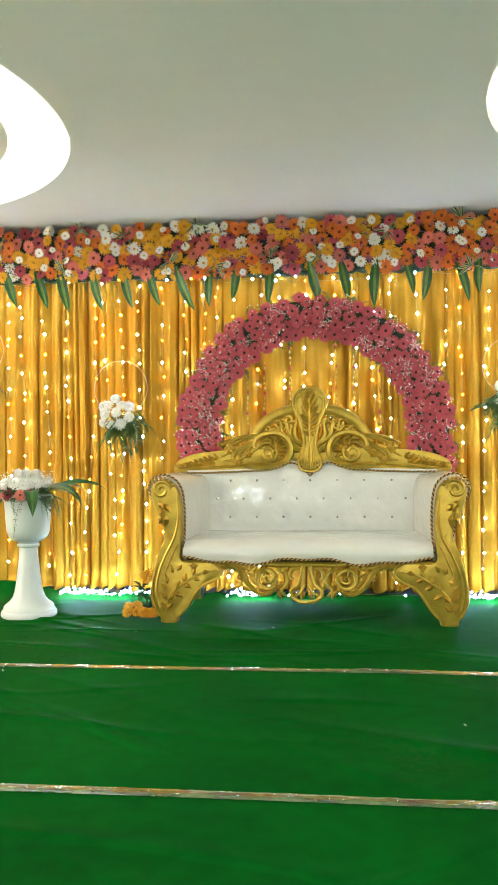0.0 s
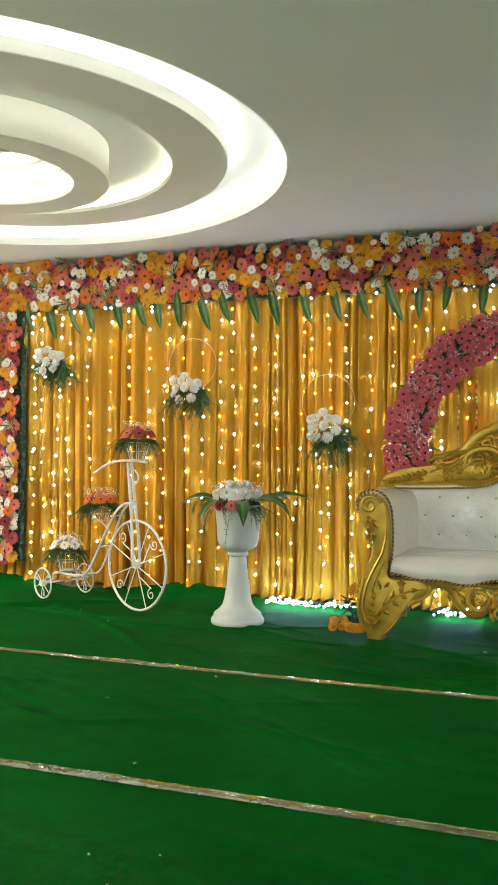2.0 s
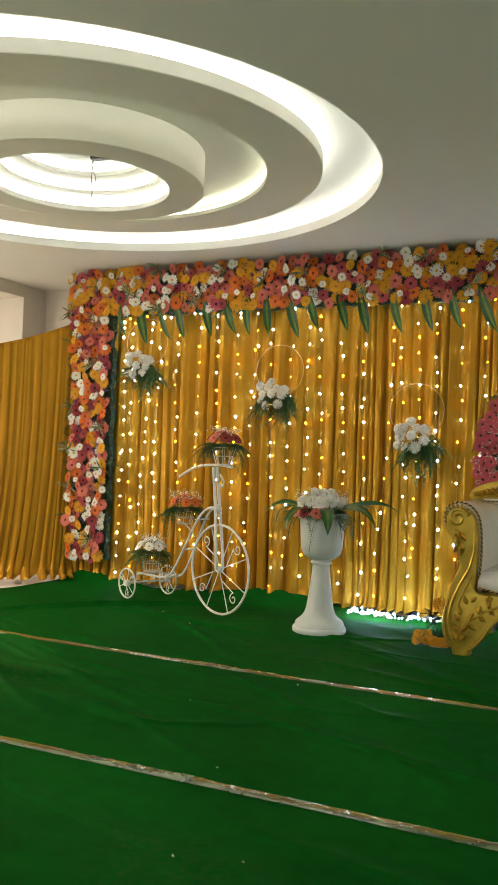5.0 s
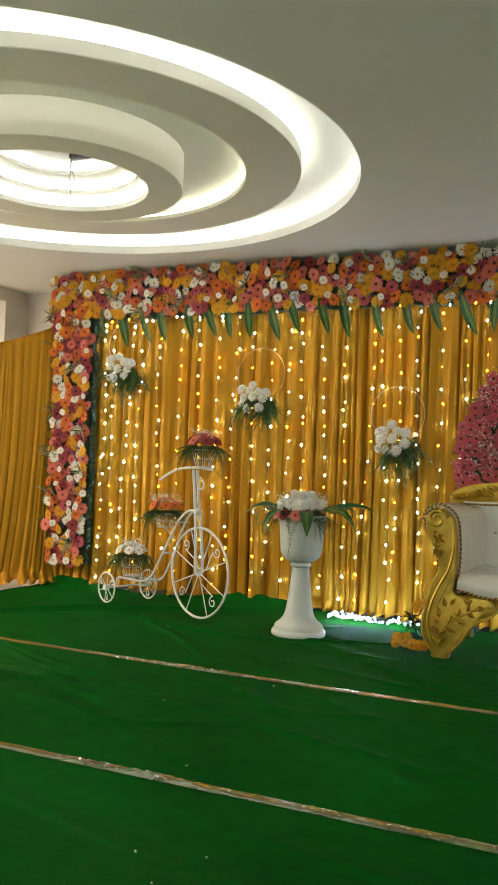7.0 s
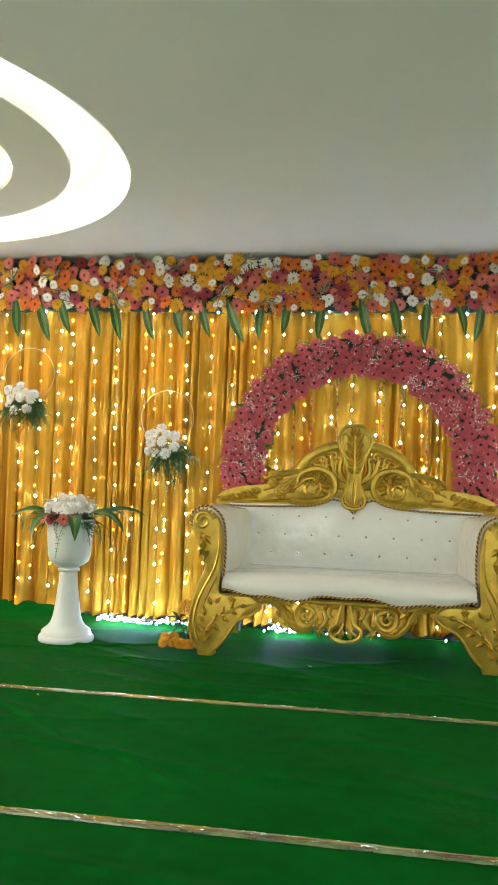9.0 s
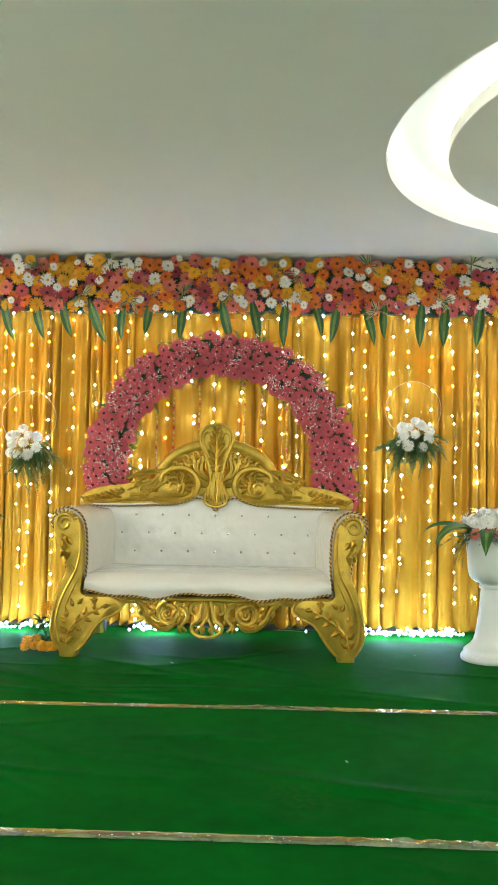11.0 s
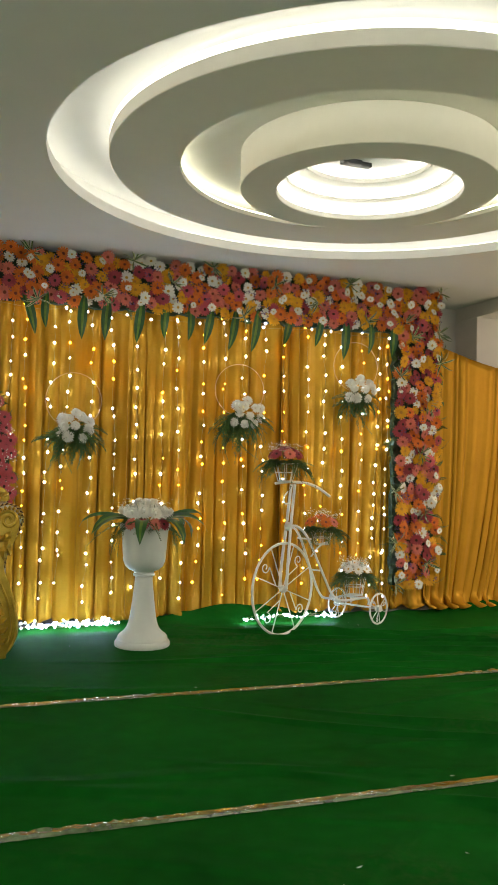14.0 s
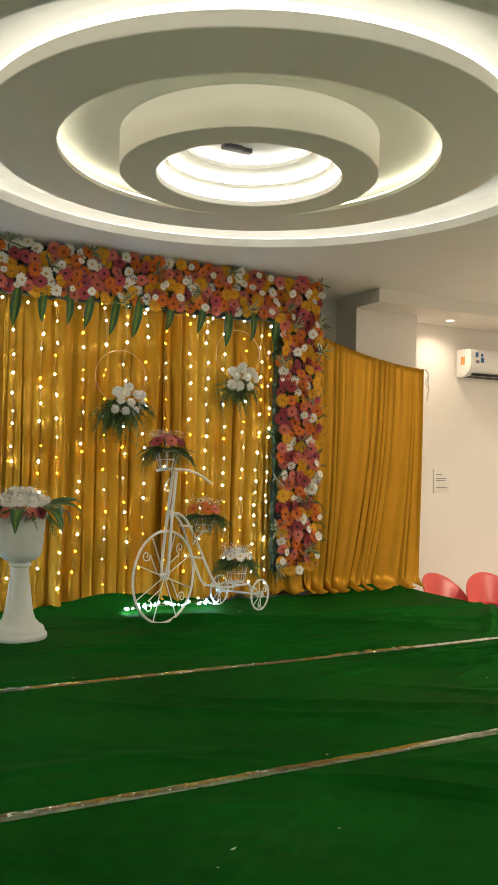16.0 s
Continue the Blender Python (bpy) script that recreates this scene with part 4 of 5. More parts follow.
        part("arm_piping", bm, [M_ROPE_GOLD, M_ROPE_DARK], t, "twisted gold and brown cord piping")
    # seat
    bm = bmesh.new()
    nx, ny = 44, 16
    top = []
    for j in range(ny + 1):
        v = j / ny
        row = []
        for i in range(nx + 1):
            u = i / nx
            x = -0.738 + 1.476 * u
            y = 0.012 + 0.62 * v
            crown = 0.020 * math.sin(math.pi * u) ** 0.4 * math.sin(math.pi * min(1, 0.12 + v)) + 0.004 * noise.noise(Vector((x * 5, y * 5, 0)))
            z = 0.485 + 0.015 * v + crown - 0.035 * max(0, 1 - v * 9) ** 2
            row.append(bm.verts.new((x, y, z)))
        top.append(row)
    for a, b in zip(top, top[1:]):
        for i in range(nx):
            bm.faces.new((a[i], a[i + 1], b[i + 1], b[i]))
    front = []
    for k, (yy, f) in enumerate(((0.0, 0.85), (-0.004, 0.4), (0.006, 0.0))):
        row = []
        for i in range(nx + 1):
            u = i / nx
            x = -0.738 + 1.476 * u
            lowz = 0.378 + 0.016 * math.cos(TAU * u * 2) + 0.008 * math.cos(TAU * u * 5)
            row.append(bm.verts.new((x, yy + 0.002 * noise.noise(Vector((x * 9, k, 2))), lowz + (0.452 - lowz) * f)))
        front.append(row)
    for a, b in zip([top[0]] + front, front):
        for i in range(nx):
            bm.faces.new((a[i], a[i + 1], b[i + 1], b[i]))
    base = [bm.verts.new((v.co.x, 0.632, 0.36)) for v in top[-1]]
    for i in range(nx):
        bm.faces.new((top[-1][i], top[-1][i + 1], base[i + 1], base[i]))
        bm.faces.new((front[-1][i], front[-1][i + 1], base[i + 1], base[i]))
    part("seat", bm, M_VINYL, t, "white vinyl seat under clear plastic")
    bm = bmesh.new()
    rope(bm, [(-0.738 + 1.476 * u, -0.006, 0.376 + 0.016 * math.cos(TAU * u * 2) + 0.008 * math.cos(TAU * u * 5)) for u in [i / 60 for i in range(61)]])
    part("seat_piping", bm, [M_ROPE_GOLD, M_ROPE_DARK], t, "twisted gold and brown cord piping")
    # backrest, dimpled at the buttons
    rows_b = [(0.825, 7, 0.0), (0.705, 8, 0.5), (0.585, 7, 0.0)]
    buttons = [((i - (n - 1) / 2) * 0.178, z) for z, n, _ in rows_b for i in range(n)]

    def back_top(x):
        a = abs(x)
        return 0.885 + 0.045 * math.exp(-((a - 0.13) / 0.09) ** 2) + 0.01 * math.cos(x * 4) - 0.05 * max(0, 1 - a / 0.06)

    bm = bmesh.new()
    nx, nz = 96, 30
    g = []
    for j in range(nz + 1):
        row = []
        for i in range(nx + 1):
            x = -0.83 + 1.66 * i / nx
            zt = back_top(x) + 0.02
            z = 0.46 + (zt - 0.46) * j / nz
            dim = sum(0.006 * math.exp(-((x - bx) ** 2 + (z - bz) ** 2) / 0.0007) for bx, bz in buttons if abs(x - bx) < 0.1)
            y = 0.60 + 0.11 * (z - 0.46) + dim - 0.014 * math.sin(math.pi * j / nz) + 0.0025 * noise.noise(Vector((x * 7, z * 7, 3)))
            row.append(bm.verts.new((x, y, z)))
        g.append(row)
    for a, b in zip(g, g[1:]):
        for i in range(nx):
            bm.faces.new((a[i], a[i + 1], b[i + 1], b[i]))
    r = bmesh.ops.extrude_face_region(bm, geom=bm.faces[:])
    for v in r["geom"]:
        if isinstance(v, bmesh.types.BMVert):
            v.co.y = 0.72
    part("backrest", bm, M_VINYL, t, "button-tufted white vinyl backrest")
    bm = bmesh.new()
    bmesh.ops.create_uvsphere(bm, u_segments=10, v_segments=6, radius=0.0085)
    me = finish("button", bm, M_BUTTON)
    for bx, bz in buttons:
        piece("button", me, t, pose(bx, 0.606 + 0.11 * (bz - 0.46) - 0.012 * math.sin(math.pi * (bz - 0.46) / 0.43), bz))
    bm = bmesh.new()
    rope(bm, [(x, 0.632, back_top(x) + 0.004) for x in [-0.83 + 1.66 * i / 80 for i in range(81)]], 0.0046)
    part("back_piping", bm, [M_ROPE_GOLD, M_ROPE_DARK], t, "twisted gold and brown cord piping")
    # crest rail: side boards with feathered ends, pierced bow, and the tall shell cartouche
    half = [(0.0, 0.93), (-0.06, 0.915), (-0.13, 0.945), (-0.20, 0.925), (-0.30, 0.905), (-0.55, 0.895), (-0.78, 0.882), (-0.905, 0.878), (-0.925, 0.915), (-0.89, 0.965),
            (-0.79, 1.005), (-0.69, 1.018), (-0.60, 1.03), (-0.52, 1.05), (-0.44, 1.065), (-0.36, 1.085), (-0.27, 1.09), (-0.19, 1.05), (-0.12, 1.02), (0.0, 1.0)]
    lh = [(p.x, p.y) for p in smooth_path([(x, z, 0) for x, z in half], 4)]
    board = lh + [(-x, z) for x, z in lh[::-1][1:-1]]
    bm = bmesh.new()
    plate(bm, board, 0.655, 0.735, 0.009)
    Y = 0.650
    for k in (1, -1):
        def mk(ps): return mirror_pts(ps, k)
        relief(bm, mk(scroll(-0.28, 1.01, 0.075, 1.7, 2.4, -1)), Y, 0.017)
        relief(bm, mk(scroll(-0.225, 0.985, 0.05, 1.2, 0.3, 1)), Y, 0.012)
        relief(bm, mk([(p.x, p.y) for p in smooth_path([(-0.14, 0.965, 0), (-0.26, 0.93, 0), (-0.42, 0.925, 0), (-0.60, 0.918, 0), (-0.88, 0.898, 0)], 8)]), Y, 0.012, taper=lambda q: 1.0 - 0.4 * q)
        relief(bm, mk([(p.x, p.y) for p in smooth_path([(-0.34, 1.05, 0), (-0.42, 1.0, 0), (-0.50, 0.965, 0), (-0.58, 0.955, 0)], 8)]), Y, 0.013)
        relief(bm, mk(scroll(-0.49, 0.985, 0.042, 1.3, 0.6, 1)), Y, 0.012)
        relief(bm, mk([(p.x, p.y) for p in smooth_path([(-0.36, 1.07, 0), (-0.44, 1.045, 0), (-0.52, 1.02, 0), (-0.60, 0.985, 0)], 8)]), Y, 0.010)
        for i in range(9):
            u = i / 8
            carved_leaf(bm, k * (-0.64 - 0.24 * u), 0.935 - 0.03 * u, (math.pi - 0.55 - 0.1 * u) if k > 0 else (0.55 + 0.1 * u), 0.075 - 0.02 * u, 0.03, Y, 0.014)
        for i in range(7):
            a = 2.6 - 2.4 * i / 6
            carved_leaf(bm, k * (-0.28 + 0.03 * math.cos(a)), 1.01 + 0.03 * math.sin(a), a if k > 0 else math.pi - a, 0.05, 0.026, Y, 0.015)
        relief(bm, mk([(p.x, p.y) for p in smooth_path([(-0.42, 0.925, 0), (-0.28, 0.915, 0), (-0.17, 0.945, 0), (-0.125, 1.02, 0), (-0.15, 1.10, 0), (-0.22, 1.14, 0), (-0.30, 1.135, 0), (-0.36, 1.10, 0), (-0.375, 1.05, 0)], 7)]), Y - 0.004, 0.024, taper=lambda q: 1.0 - 0.3 * q)
        for i in range(6):
            a = -0.5 + 2.3 * i / 5
            carved_leaf(bm, k * (-0.245 + 0.02 * math.cos(a)), 1.02 + 0.02 * math.sin(a), a if k > 0 else math.pi - a, 0.075, 0.034, Y - 0.004, 0.018)
        for x0, z0, x1, z1 in ((-0.33, 1.125, -0.55, 1.055), (-0.34, 1.10, -0.50, 0.985), (-0.36, 1.07, -0.43, 1.01), (-0.36, 1.13, -0.60, 1.065)):
            relief(bm, mk([(p.x, p.y) for p in smooth_path([(x0, z0, 0), ((x0 + x1) / 2, (z0 + z1) / 2 + 0.015, 0), (x1, z1, 0)], 6)]), Y, 0.013)
        for rx, rz, rr in ((-0.540, 1.040, 0.042), (-0.486, 0.965, 0.038), (-0.415, 1.005, 0.034)):
            rosette(bm, k * rx, rz, rr, Y - 0.008)
        for i in range(8):
            u = i / 7
            for up in (0.5, -0.35):
                a = math.pi - 0.25 - up
                carved_leaf(bm, k * (-0.62 - 0.24 * u), 0.975 - 0.06 * u, a if k > 0 else math.pi - a, 0.052 - 0.014 * u, 0.026, Y - 0.002, 0.014)
    part("crest_rail", bm, M_GOLD, t, "carved gold crest rail with scrolls and feathers")
    # pierced bow above the rail
    bm = bmesh.new()
    bow = [(p.x, p.y) for p in smooth_path([(-0.385, 1.07, 0), (-0.365, 1.13, 0), (-0.30, 1.215, 0), (-0.20, 1.27, 0), (-0.08, 1.30, 0), (0.08, 1.30, 0), (0.20, 1.27, 0), (0.30, 1.215, 0), (0.365, 1.13, 0), (0.385, 1.07, 0)], 7)]
    tube(bm, [(x, 0.69, z) for x, z in bow], 0.040, 12)
    tube(bm, [(x * 0.93, 0.675, 1.0 + (z - 1.0) * 0.9) for x, z in bow], 0.012, 6)
    for k in (1, -1):
        for x0, z0, x1, z1, b in ((-0.02, 1.02, -0.12, 1.20, -0.06), (-0.04, 1.02, -0.19, 1.19, -0.05), (-0.06, 1.02, -0.26, 1.15, -0.03), (-0.03, 1.05, -0.085, 1.24, -0.04), (-0.10, 1.04, -0.32, 1.12, 0.03), (-0.05, 1.06, -0.155, 1.235, -0.03), (-0.08, 1.05, -0.225, 1.205, -0.02), (-0.12, 1.05, -0.295, 1.165, 0.0)):
            mid = ((x0 + x1) / 2 + b, (z0 + z1) / 2 - 0.02)
            st = [(p.x, p.y) for p in smooth_path([(x0, z0, 0), (*mid, 0), (x1, z1, 0)], 8)]
            relief(bm, mirror_pts(st, k), 0.672, 0.019)
            relief(bm, mirror_pts(scroll(x1 + 0.012, z1 - 0.004, 0.028, 1.2, 2.6, -1), k), 0.668, 0.0115)
            an = math.atan2(z1 - z0, x1 - x0)
            for q in (0.3, 0.55, 0.8):
                px, pz = x0 + (x1 - x0) * q + b * 0.5, z0 + (z1 - z0) * q
                a2 = an + 0.7
                carved_leaf(bm, k * px, pz, a2 if k > 0 else math.pi - a2, 0.058, 0.03, 0.672, 0.014)
    part("pierced_bow", bm, M_GOLD, t, "pierced gold tracery under a bow")
    # central cartouche
    bm = bmesh.new()
    oc = [(0.0, 1.447), (-0.06, 1.436), (-0.105, 1.40), (-0.12, 1.35), (-0.105, 1.29), (-0.075, 1.22), (-0.05, 1.13), (-0.042, 1.05), (-0.065, 0.985), (-0.082, 0.935), (-0.06, 0.893), (0.0, 0.876)]
    lc = [(p.x, p.y) for p in smooth_path([(x, z, 0) for x, z in oc], 4)]
    plate(bm, lc + [(-x, z) for x, z in lc[::-1][1:-1]], 0.638, 0.725, 0.010)
    rim = [(x * 0.93, 1.16 + (z - 1.16) * 0.975) for x, z in lc]
    for k in (1, -1):
        relief(bm, mirror_pts(rim, k), 0.634, 0.011, taper=lambda q: 1.0)
        for i in range(7):
            u = i / 6
            an = 2.45 - 0.55 * u
            carved_leaf(bm, k * -0.004, 1.12 + 0.25 * u, an if k > 0 else math.pi - an, 0.062 + 0.035 * math.sin(math.pi * u), 0.034, 0.628, 0.016)
        relief(bm, mirror_pts([(p.x, p.y) for p in smooth_path([(-0.03, 1.09, 0), (-0.05, 1.20, 0), (-0.085, 1.29, 0), (-0.09, 1.36, 0), (-0.06, 1.385, 0), (-0.045, 1.355, 0)], 6)], k), 0.632, 0.009)
        for i in range(4):
            relief(bm, mirror_pts([(p.x, p.y) for p in smooth_path([(-0.008 - 0.008 * i, 1.06, 0), (-0.014 - 0.012 * i, 0.98, 0), (-0.004 - 0.016 * i, 0.90 + 0.012 * i, 0)], 6)], k), 0.632, 0.0095)
    relief(bm, [(0, 1.06 + 0.33 * i / 10) for i in range(11)], 0.628, 0.009)
    part("cartouche", bm, M_GOLD, t, "tall carved gold shell cartouche")
    # apron tracery
    bm = bmesh.new()
    band = [(p.x, p.y) for p in smooth_path([(-0.56, 0.345, 0), (-0.46, 0.352, 0), (-0.36, 0.335, 0), (-0.28, 0.36, 0), (-0.16, 0.352, 0), (0.0, 0.355, 0), (0.16, 0.352, 0), (0.28, 0.36, 0), (0.36, 0.335, 0), (0.46, 0.352, 0), (0.56, 0.345, 0)], 6)]
    tube(bm, [(x, 0.03, z) for x, z in band], 0.016, 8)
    for k in (1, -1):
        def mk2(ctrl): return mirror_pts([(p.x, p.y) for p in smooth_path([(x, z, 0) for x, z in ctrl], 7)], k)
        relief(bm, mk2([(-0.52, 0.335), (-0.44, 0.338), (-0.385, 0.30), (-0.35, 0.235), (-0.295, 0.185), (-0.23, 0.18), (-0.19, 0.215)]), 0.02, 0.019, taper=lambda q: 0.9)
        relief(bm, mirror_pts(scroll(-0.235, 0.268, 0.058, 1.0, 1.6, 1, shrink=0.9), k), 0.015, 0.013, taper=lambda q: 1.0)
        relief(bm, mirror_pts(scroll(-0.235, 0.268, 0.032, 1.3, 0.5, -1), k), 0.02, 0.009)
        relief(bm, mk2([(-0.18, 0.335), (-0.13, 0.305), (-0.115, 0.25), (-0.15, 0.20), (-0.12, 0.165)]), 0.015, 0.014)
        relief(bm, mk2([(-0.02, 0.345), (-0.035, 0.28), (-0.05, 0.235), (-0.085, 0.205), (-0.085, 0.165), (-0.045, 0.138), (0.0, 0.132)]), 0.008, 0.014, taper=lambda q: 0.9)
        relief(bm, mk2([(-0.035, 0.335), (-0.085, 0.325), (-0.10, 0.285), (-0.075, 0.265)]), 0.012, 0.013)
        relief(bm, mk2([(-0.01, 0.24), (-0.03, 0.20), (-0.055, 0.175)]), 0.008, 0.009)
        relief(bm, mk2([(-0.30, 0.345), (-0.335, 0.30), (-0.32, 0.25), (-0.29, 0.225)]), 0.018, 0.012)
        for lx, lz, an, ln in ((-0.36, 0.325, -0.7, 0.07), (-0.34, 0.29, -1.0, 0.06), (-0.30, 0.21, -0.3, 0.06), (-0.175, 0.30, -2.2, 0.07), (-0.155, 0.255, -1.8, 0.06), (-0.17, 0.20, -1.2, 0.055),
                               (-0.06, 0.19, -1.9, 0.05), (-0.02, 0.20, -1.8, 0.06), (-0.11, 0.335, -2.6, 0.06), (-0.42, 0.33, 2.8, 0.06), (-0.48, 0.345, 2.6, 0.06), (-0.40, 0.30, -1.4, 0.05), (-0.26, 0.33, -1.2, 0.05)):
            carved_leaf(bm, k * lx, lz, an if k > 0 else math.pi - an, ln, ln * 0.6, 0.012, 0.016)
        rosette(bm, k * -0.335, 0.335, 0.026, 0.012)
    part("apron", bm, M_GOLD, t, "pierced carved gold apron")
    # hidden seat box
    bm = bmesh.new()
    box(bm, -0.73, 0.73, 0.08, 0.70, 0.345, 0.40, 0.01)
    part("seat_box", bm, M_ROPE_DARK, t, "dark underside of the seat")
    return t


sofa()

# ---- urns, planter tricycles, small things on the stage ----


def flower_heap(t, x, y, z, r, seed, heads, greens=26, breath=18, drop=0.0, height=0.06):
    """Cut flowers in a bowl: heads on a low dome, fern round the rim, baby's breath above."""
    rnd = random.Random(seed)
    bm = bmesh.new()
    for i in range(greens):
        a = TAU * i / greens + rnd.uniform(-0.2, 0.2)
        d = (math.cos(a), math.sin(a), rnd.uniform(-0.45, 0.25) - drop)
        merge_mesh(bm, rnd.choice(FERN), aim((x + 0.4 * r * math.cos(a), y + 0.4 * r * math.sin(a), z), d, rnd.uniform(-0.6, 0.6), rnd.uniform(0.75, 1.15) * r / 0.19, "X"))
    part("fern", bm, M_FERN, t, "feathery green fern", False)
    for me, a, rr, up, size in heads:
        p = Vector((x + rr * r * math.cos(a), y + rr * r * math.sin(a), z + up + height * (1 - rr * rr)))
        d = Vector((math.cos(a) * rr, math.sin(a) * rr, 0.75 - 0.35 * rr))
        piece(me.name.split(".")[0], me, t, aim(p, d, rnd.uniform(0, TAU), size))
    if breath:
        bm = bmesh.new()
        for i in range(breath):
            a, rr = rnd.uniform(0, TAU), rnd.uniform(0.1, 0.9) * r
            top = Vector((x + rr * math.cos(a), y + rr * math.sin(a), z + height + rnd.uniform(0.035, 0.085)))
            tube(bm, [(x + 0.5 * rr * math.cos(a), y + 0.5 * rr * math.sin(a), z + 0.02), top], 0.0008, 3, mi=1)
            scatter_dots(bm, [top + Vector((rnd.gauss(0, 0.014), rnd.gauss(0, 0.014), rnd.gauss(0, 0.012))) for _ in range(7)], 0.0038)
        ob = part("babys_breath", bm, [PETAL["white"], M_FERN], t, "sprigs of white baby's breath", False)
        ob["kind"] = "stuff"


def urn(x, y, seed, face):
    t = empty("pedestal_urn", pose(x, y, 0), "white plastic pedestal urn filled with flowers and long leaves", "urn", "pedestal urns")
    t.scale = (1.02, 1.02, 0.99)
    bm = bmesh.new()
    lathe(bm, [(0.001, 0.0), (0.164, 0.0), (0.170, 0.008), (0.170, 0.028), (0.164, 0.038), (0.155, 0.042), (0.152, 0.066), (0.142, 0.077), (0.118, 0.094), (0.098, 0.122),
               (0.086, 0.16), (0.078, 0.21), (0.068, 0.29), (0.059, 0.37), (0.054, 0.43), (0.054, 0.440), (0.001, 0.440)], 48)
    part("pedestal", bm, M_URN, t, "white flared pedestal")
    bm = bmesh.new()
    lathe(bm, [(0.001, 0.438), (0.054, 0.438), (0.066, 0.445), (0.068, 0.456), (0.060, 0.463), (0.064, 0.472), (0.092, 0.484), (0.117, 0.506), (0.129, 0.545), (0.134, 0.60), (0.140, 0.68),
               (0.145, 0.735), (0.152, 0.742), (0.156, 0.752), (0.156, 0.772), (0.150, 0.778), (0.140, 0.774), (0.135, 0.74), (0.001, 0.72)], 64)
    for v in bm.verts:
        a = math.atan2(v.co.y, v.co.x)
        rr = math.hypot(v.co.x, v.co.y)
        if 0.48 < v.co.z < 0.62 and rr > 0.09:
            f = 1 + 0.018 * abs(math.cos(9 * a)) * (1 - abs(v.co.z - 0.55) / 0.08)
            v.co.x *= f
            v.co.y *= f
    part("bowl", bm, M_URN, t, "white fluted bowl")
    rnd = random.Random(seed)
    heads = []
    for i in range(12):
        heads.append((MUM, TAU * i / 12 + 0.2, 0.62 + 0.08 * (i % 2), 0.05, rnd.uniform(1.05, 1.4)))
    for i in range(6):
        heads.append((MUM, TAU * i / 6, 0.28, 0.066, rnd.uniform(1.05, 1.35)))
    heads.append((MUM, 0, 0.0, 0.065, 1.1))
    for i, a in enumerate((-1.9, -1.45, -1.15, -2.3)):
        heads.append((GERB["coral" if i % 2 else "crimson"], a, 1.0, 0.035, 0.85))
    flower_heap(t, 0, 0, 0.745, 0.18, seed, heads, 16, 70, -0.7, 0.085)
    for a, k, size, up in ((-2.0, 1, 0.95, 0.25), (-1.12, 1, 1.0, 0.25), (-0.4, 0, 0.98, 0.4), (0.0, 1, 1.0, 0.3), (-2.72, 0, 0.98, 0.4), (3.25, 1, 0.95, 0.3), (0.45, 0, 1.0, 0.4), (2.6, 1, 0.95, 0.4), (1.6, 0, 0.9, 0.3)):
        a += face
        toward = (0, -0.25, 0.95) if abs(math.sin(a)) < 0.6 else (0, 0, 1)
        piece("broad_leaf", BROAD_LEAF[k], t, aim_flat((0.09 * math.cos(a), 0.09 * math.sin(a), 0.79), (math.cos(a), math.sin(a), up), toward, size))
    for a, k, size in ((0.12, 0, 1.0), (math.pi + 0.1, 1, 0.95)):
        piece("slim_leaf", SLIM_LEAF[k], t, aim_flat((0.08 * math.cos(a), 0.08 * math.sin(a), 0.79), (math.cos(a), math.sin(a), 0.4), (0, -0.7, 0.7), size))
    bm = bmesh.new()
    for i in range(16):
        a = rnd.choice((rnd.uniform(-0.7, 0.3), math.pi + rnd.uniform(-0.3, 0.7)))
        merge_mesh(bm, FERN[2], aim((0.1 * math.cos(a), 0.1 * math.sin(a), 0.79), (math.cos(a), math.sin(a), -0.1), rnd.uniform(-0.4, 0.4), rnd.uniform(0.5, 0.8), "X"))
    part("hanging_fern", bm, M_FERN, t, "trailing green fern", False)
    return t


urn(-2.04, 4.16, 31, 0.0)
urn(1.445, 4.18, 32, 0.1)


def wheel(t, m, r, tube_r, spokes, curls):
    """A wrought wheel in its own x-z plane."""
    bm = bmesh.new()
    tube(bm, [(r * math.cos(TAU * i / 48), 0, r * math.sin(TAU * i / 48)) for i in range(48)], tube_r, 8, True)
    w = part("wheel", bm, M_WHITE_METAL, t, "white wrought metal wheel")
    w.matrix_basis = m
    bm = bmesh.new()
    lathe(bm, [(0.001, -0.02), (0.022, -0.02), (0.026, 0), (0.022, 0.02), (0.001, 0.02)], 12)
    bmesh.ops.rotate(bm, verts=bm.verts, cent=(0, 0, 0), matrix=Matrix.Rotation(math.pi / 2, 3, "X"))
    part("hub", bm, M_WHITE_METAL, w)
    for i in range(spokes):
        a = TAU * i / spokes + 0.35
        bm = bmesh.new()
        tube(bm, [(0.0, 0, 0.0), (r * math.cos(a), 0, r * math.sin(a))], tube_r * 0.45, 5)
        if curls:
            b = a + 0.35
            c = Vector((r * 0.78 * math.cos(b), 0, r * 0.78 * math.sin(b)))
            sp = [(c.x + (r * 0.13) * (1 - 0.75 * q) * math.cos(b + 2.4 + 7.5 * q), 0, c.z + (r * 0.13) * (1 - 0.75 * q) * math.sin(b + 2.4 + 7.5 * q)) for q in [k / 16 for k in range(17)]]
            if i % 2 == 0:
                tube(bm, [(0.25 * r * math.cos(a), 0, 0.25 * r * math.sin(a))] + sp, tube_r * 0.45, 5)
        part("spoke", bm, M_WHITE_METAL, w)
    return w


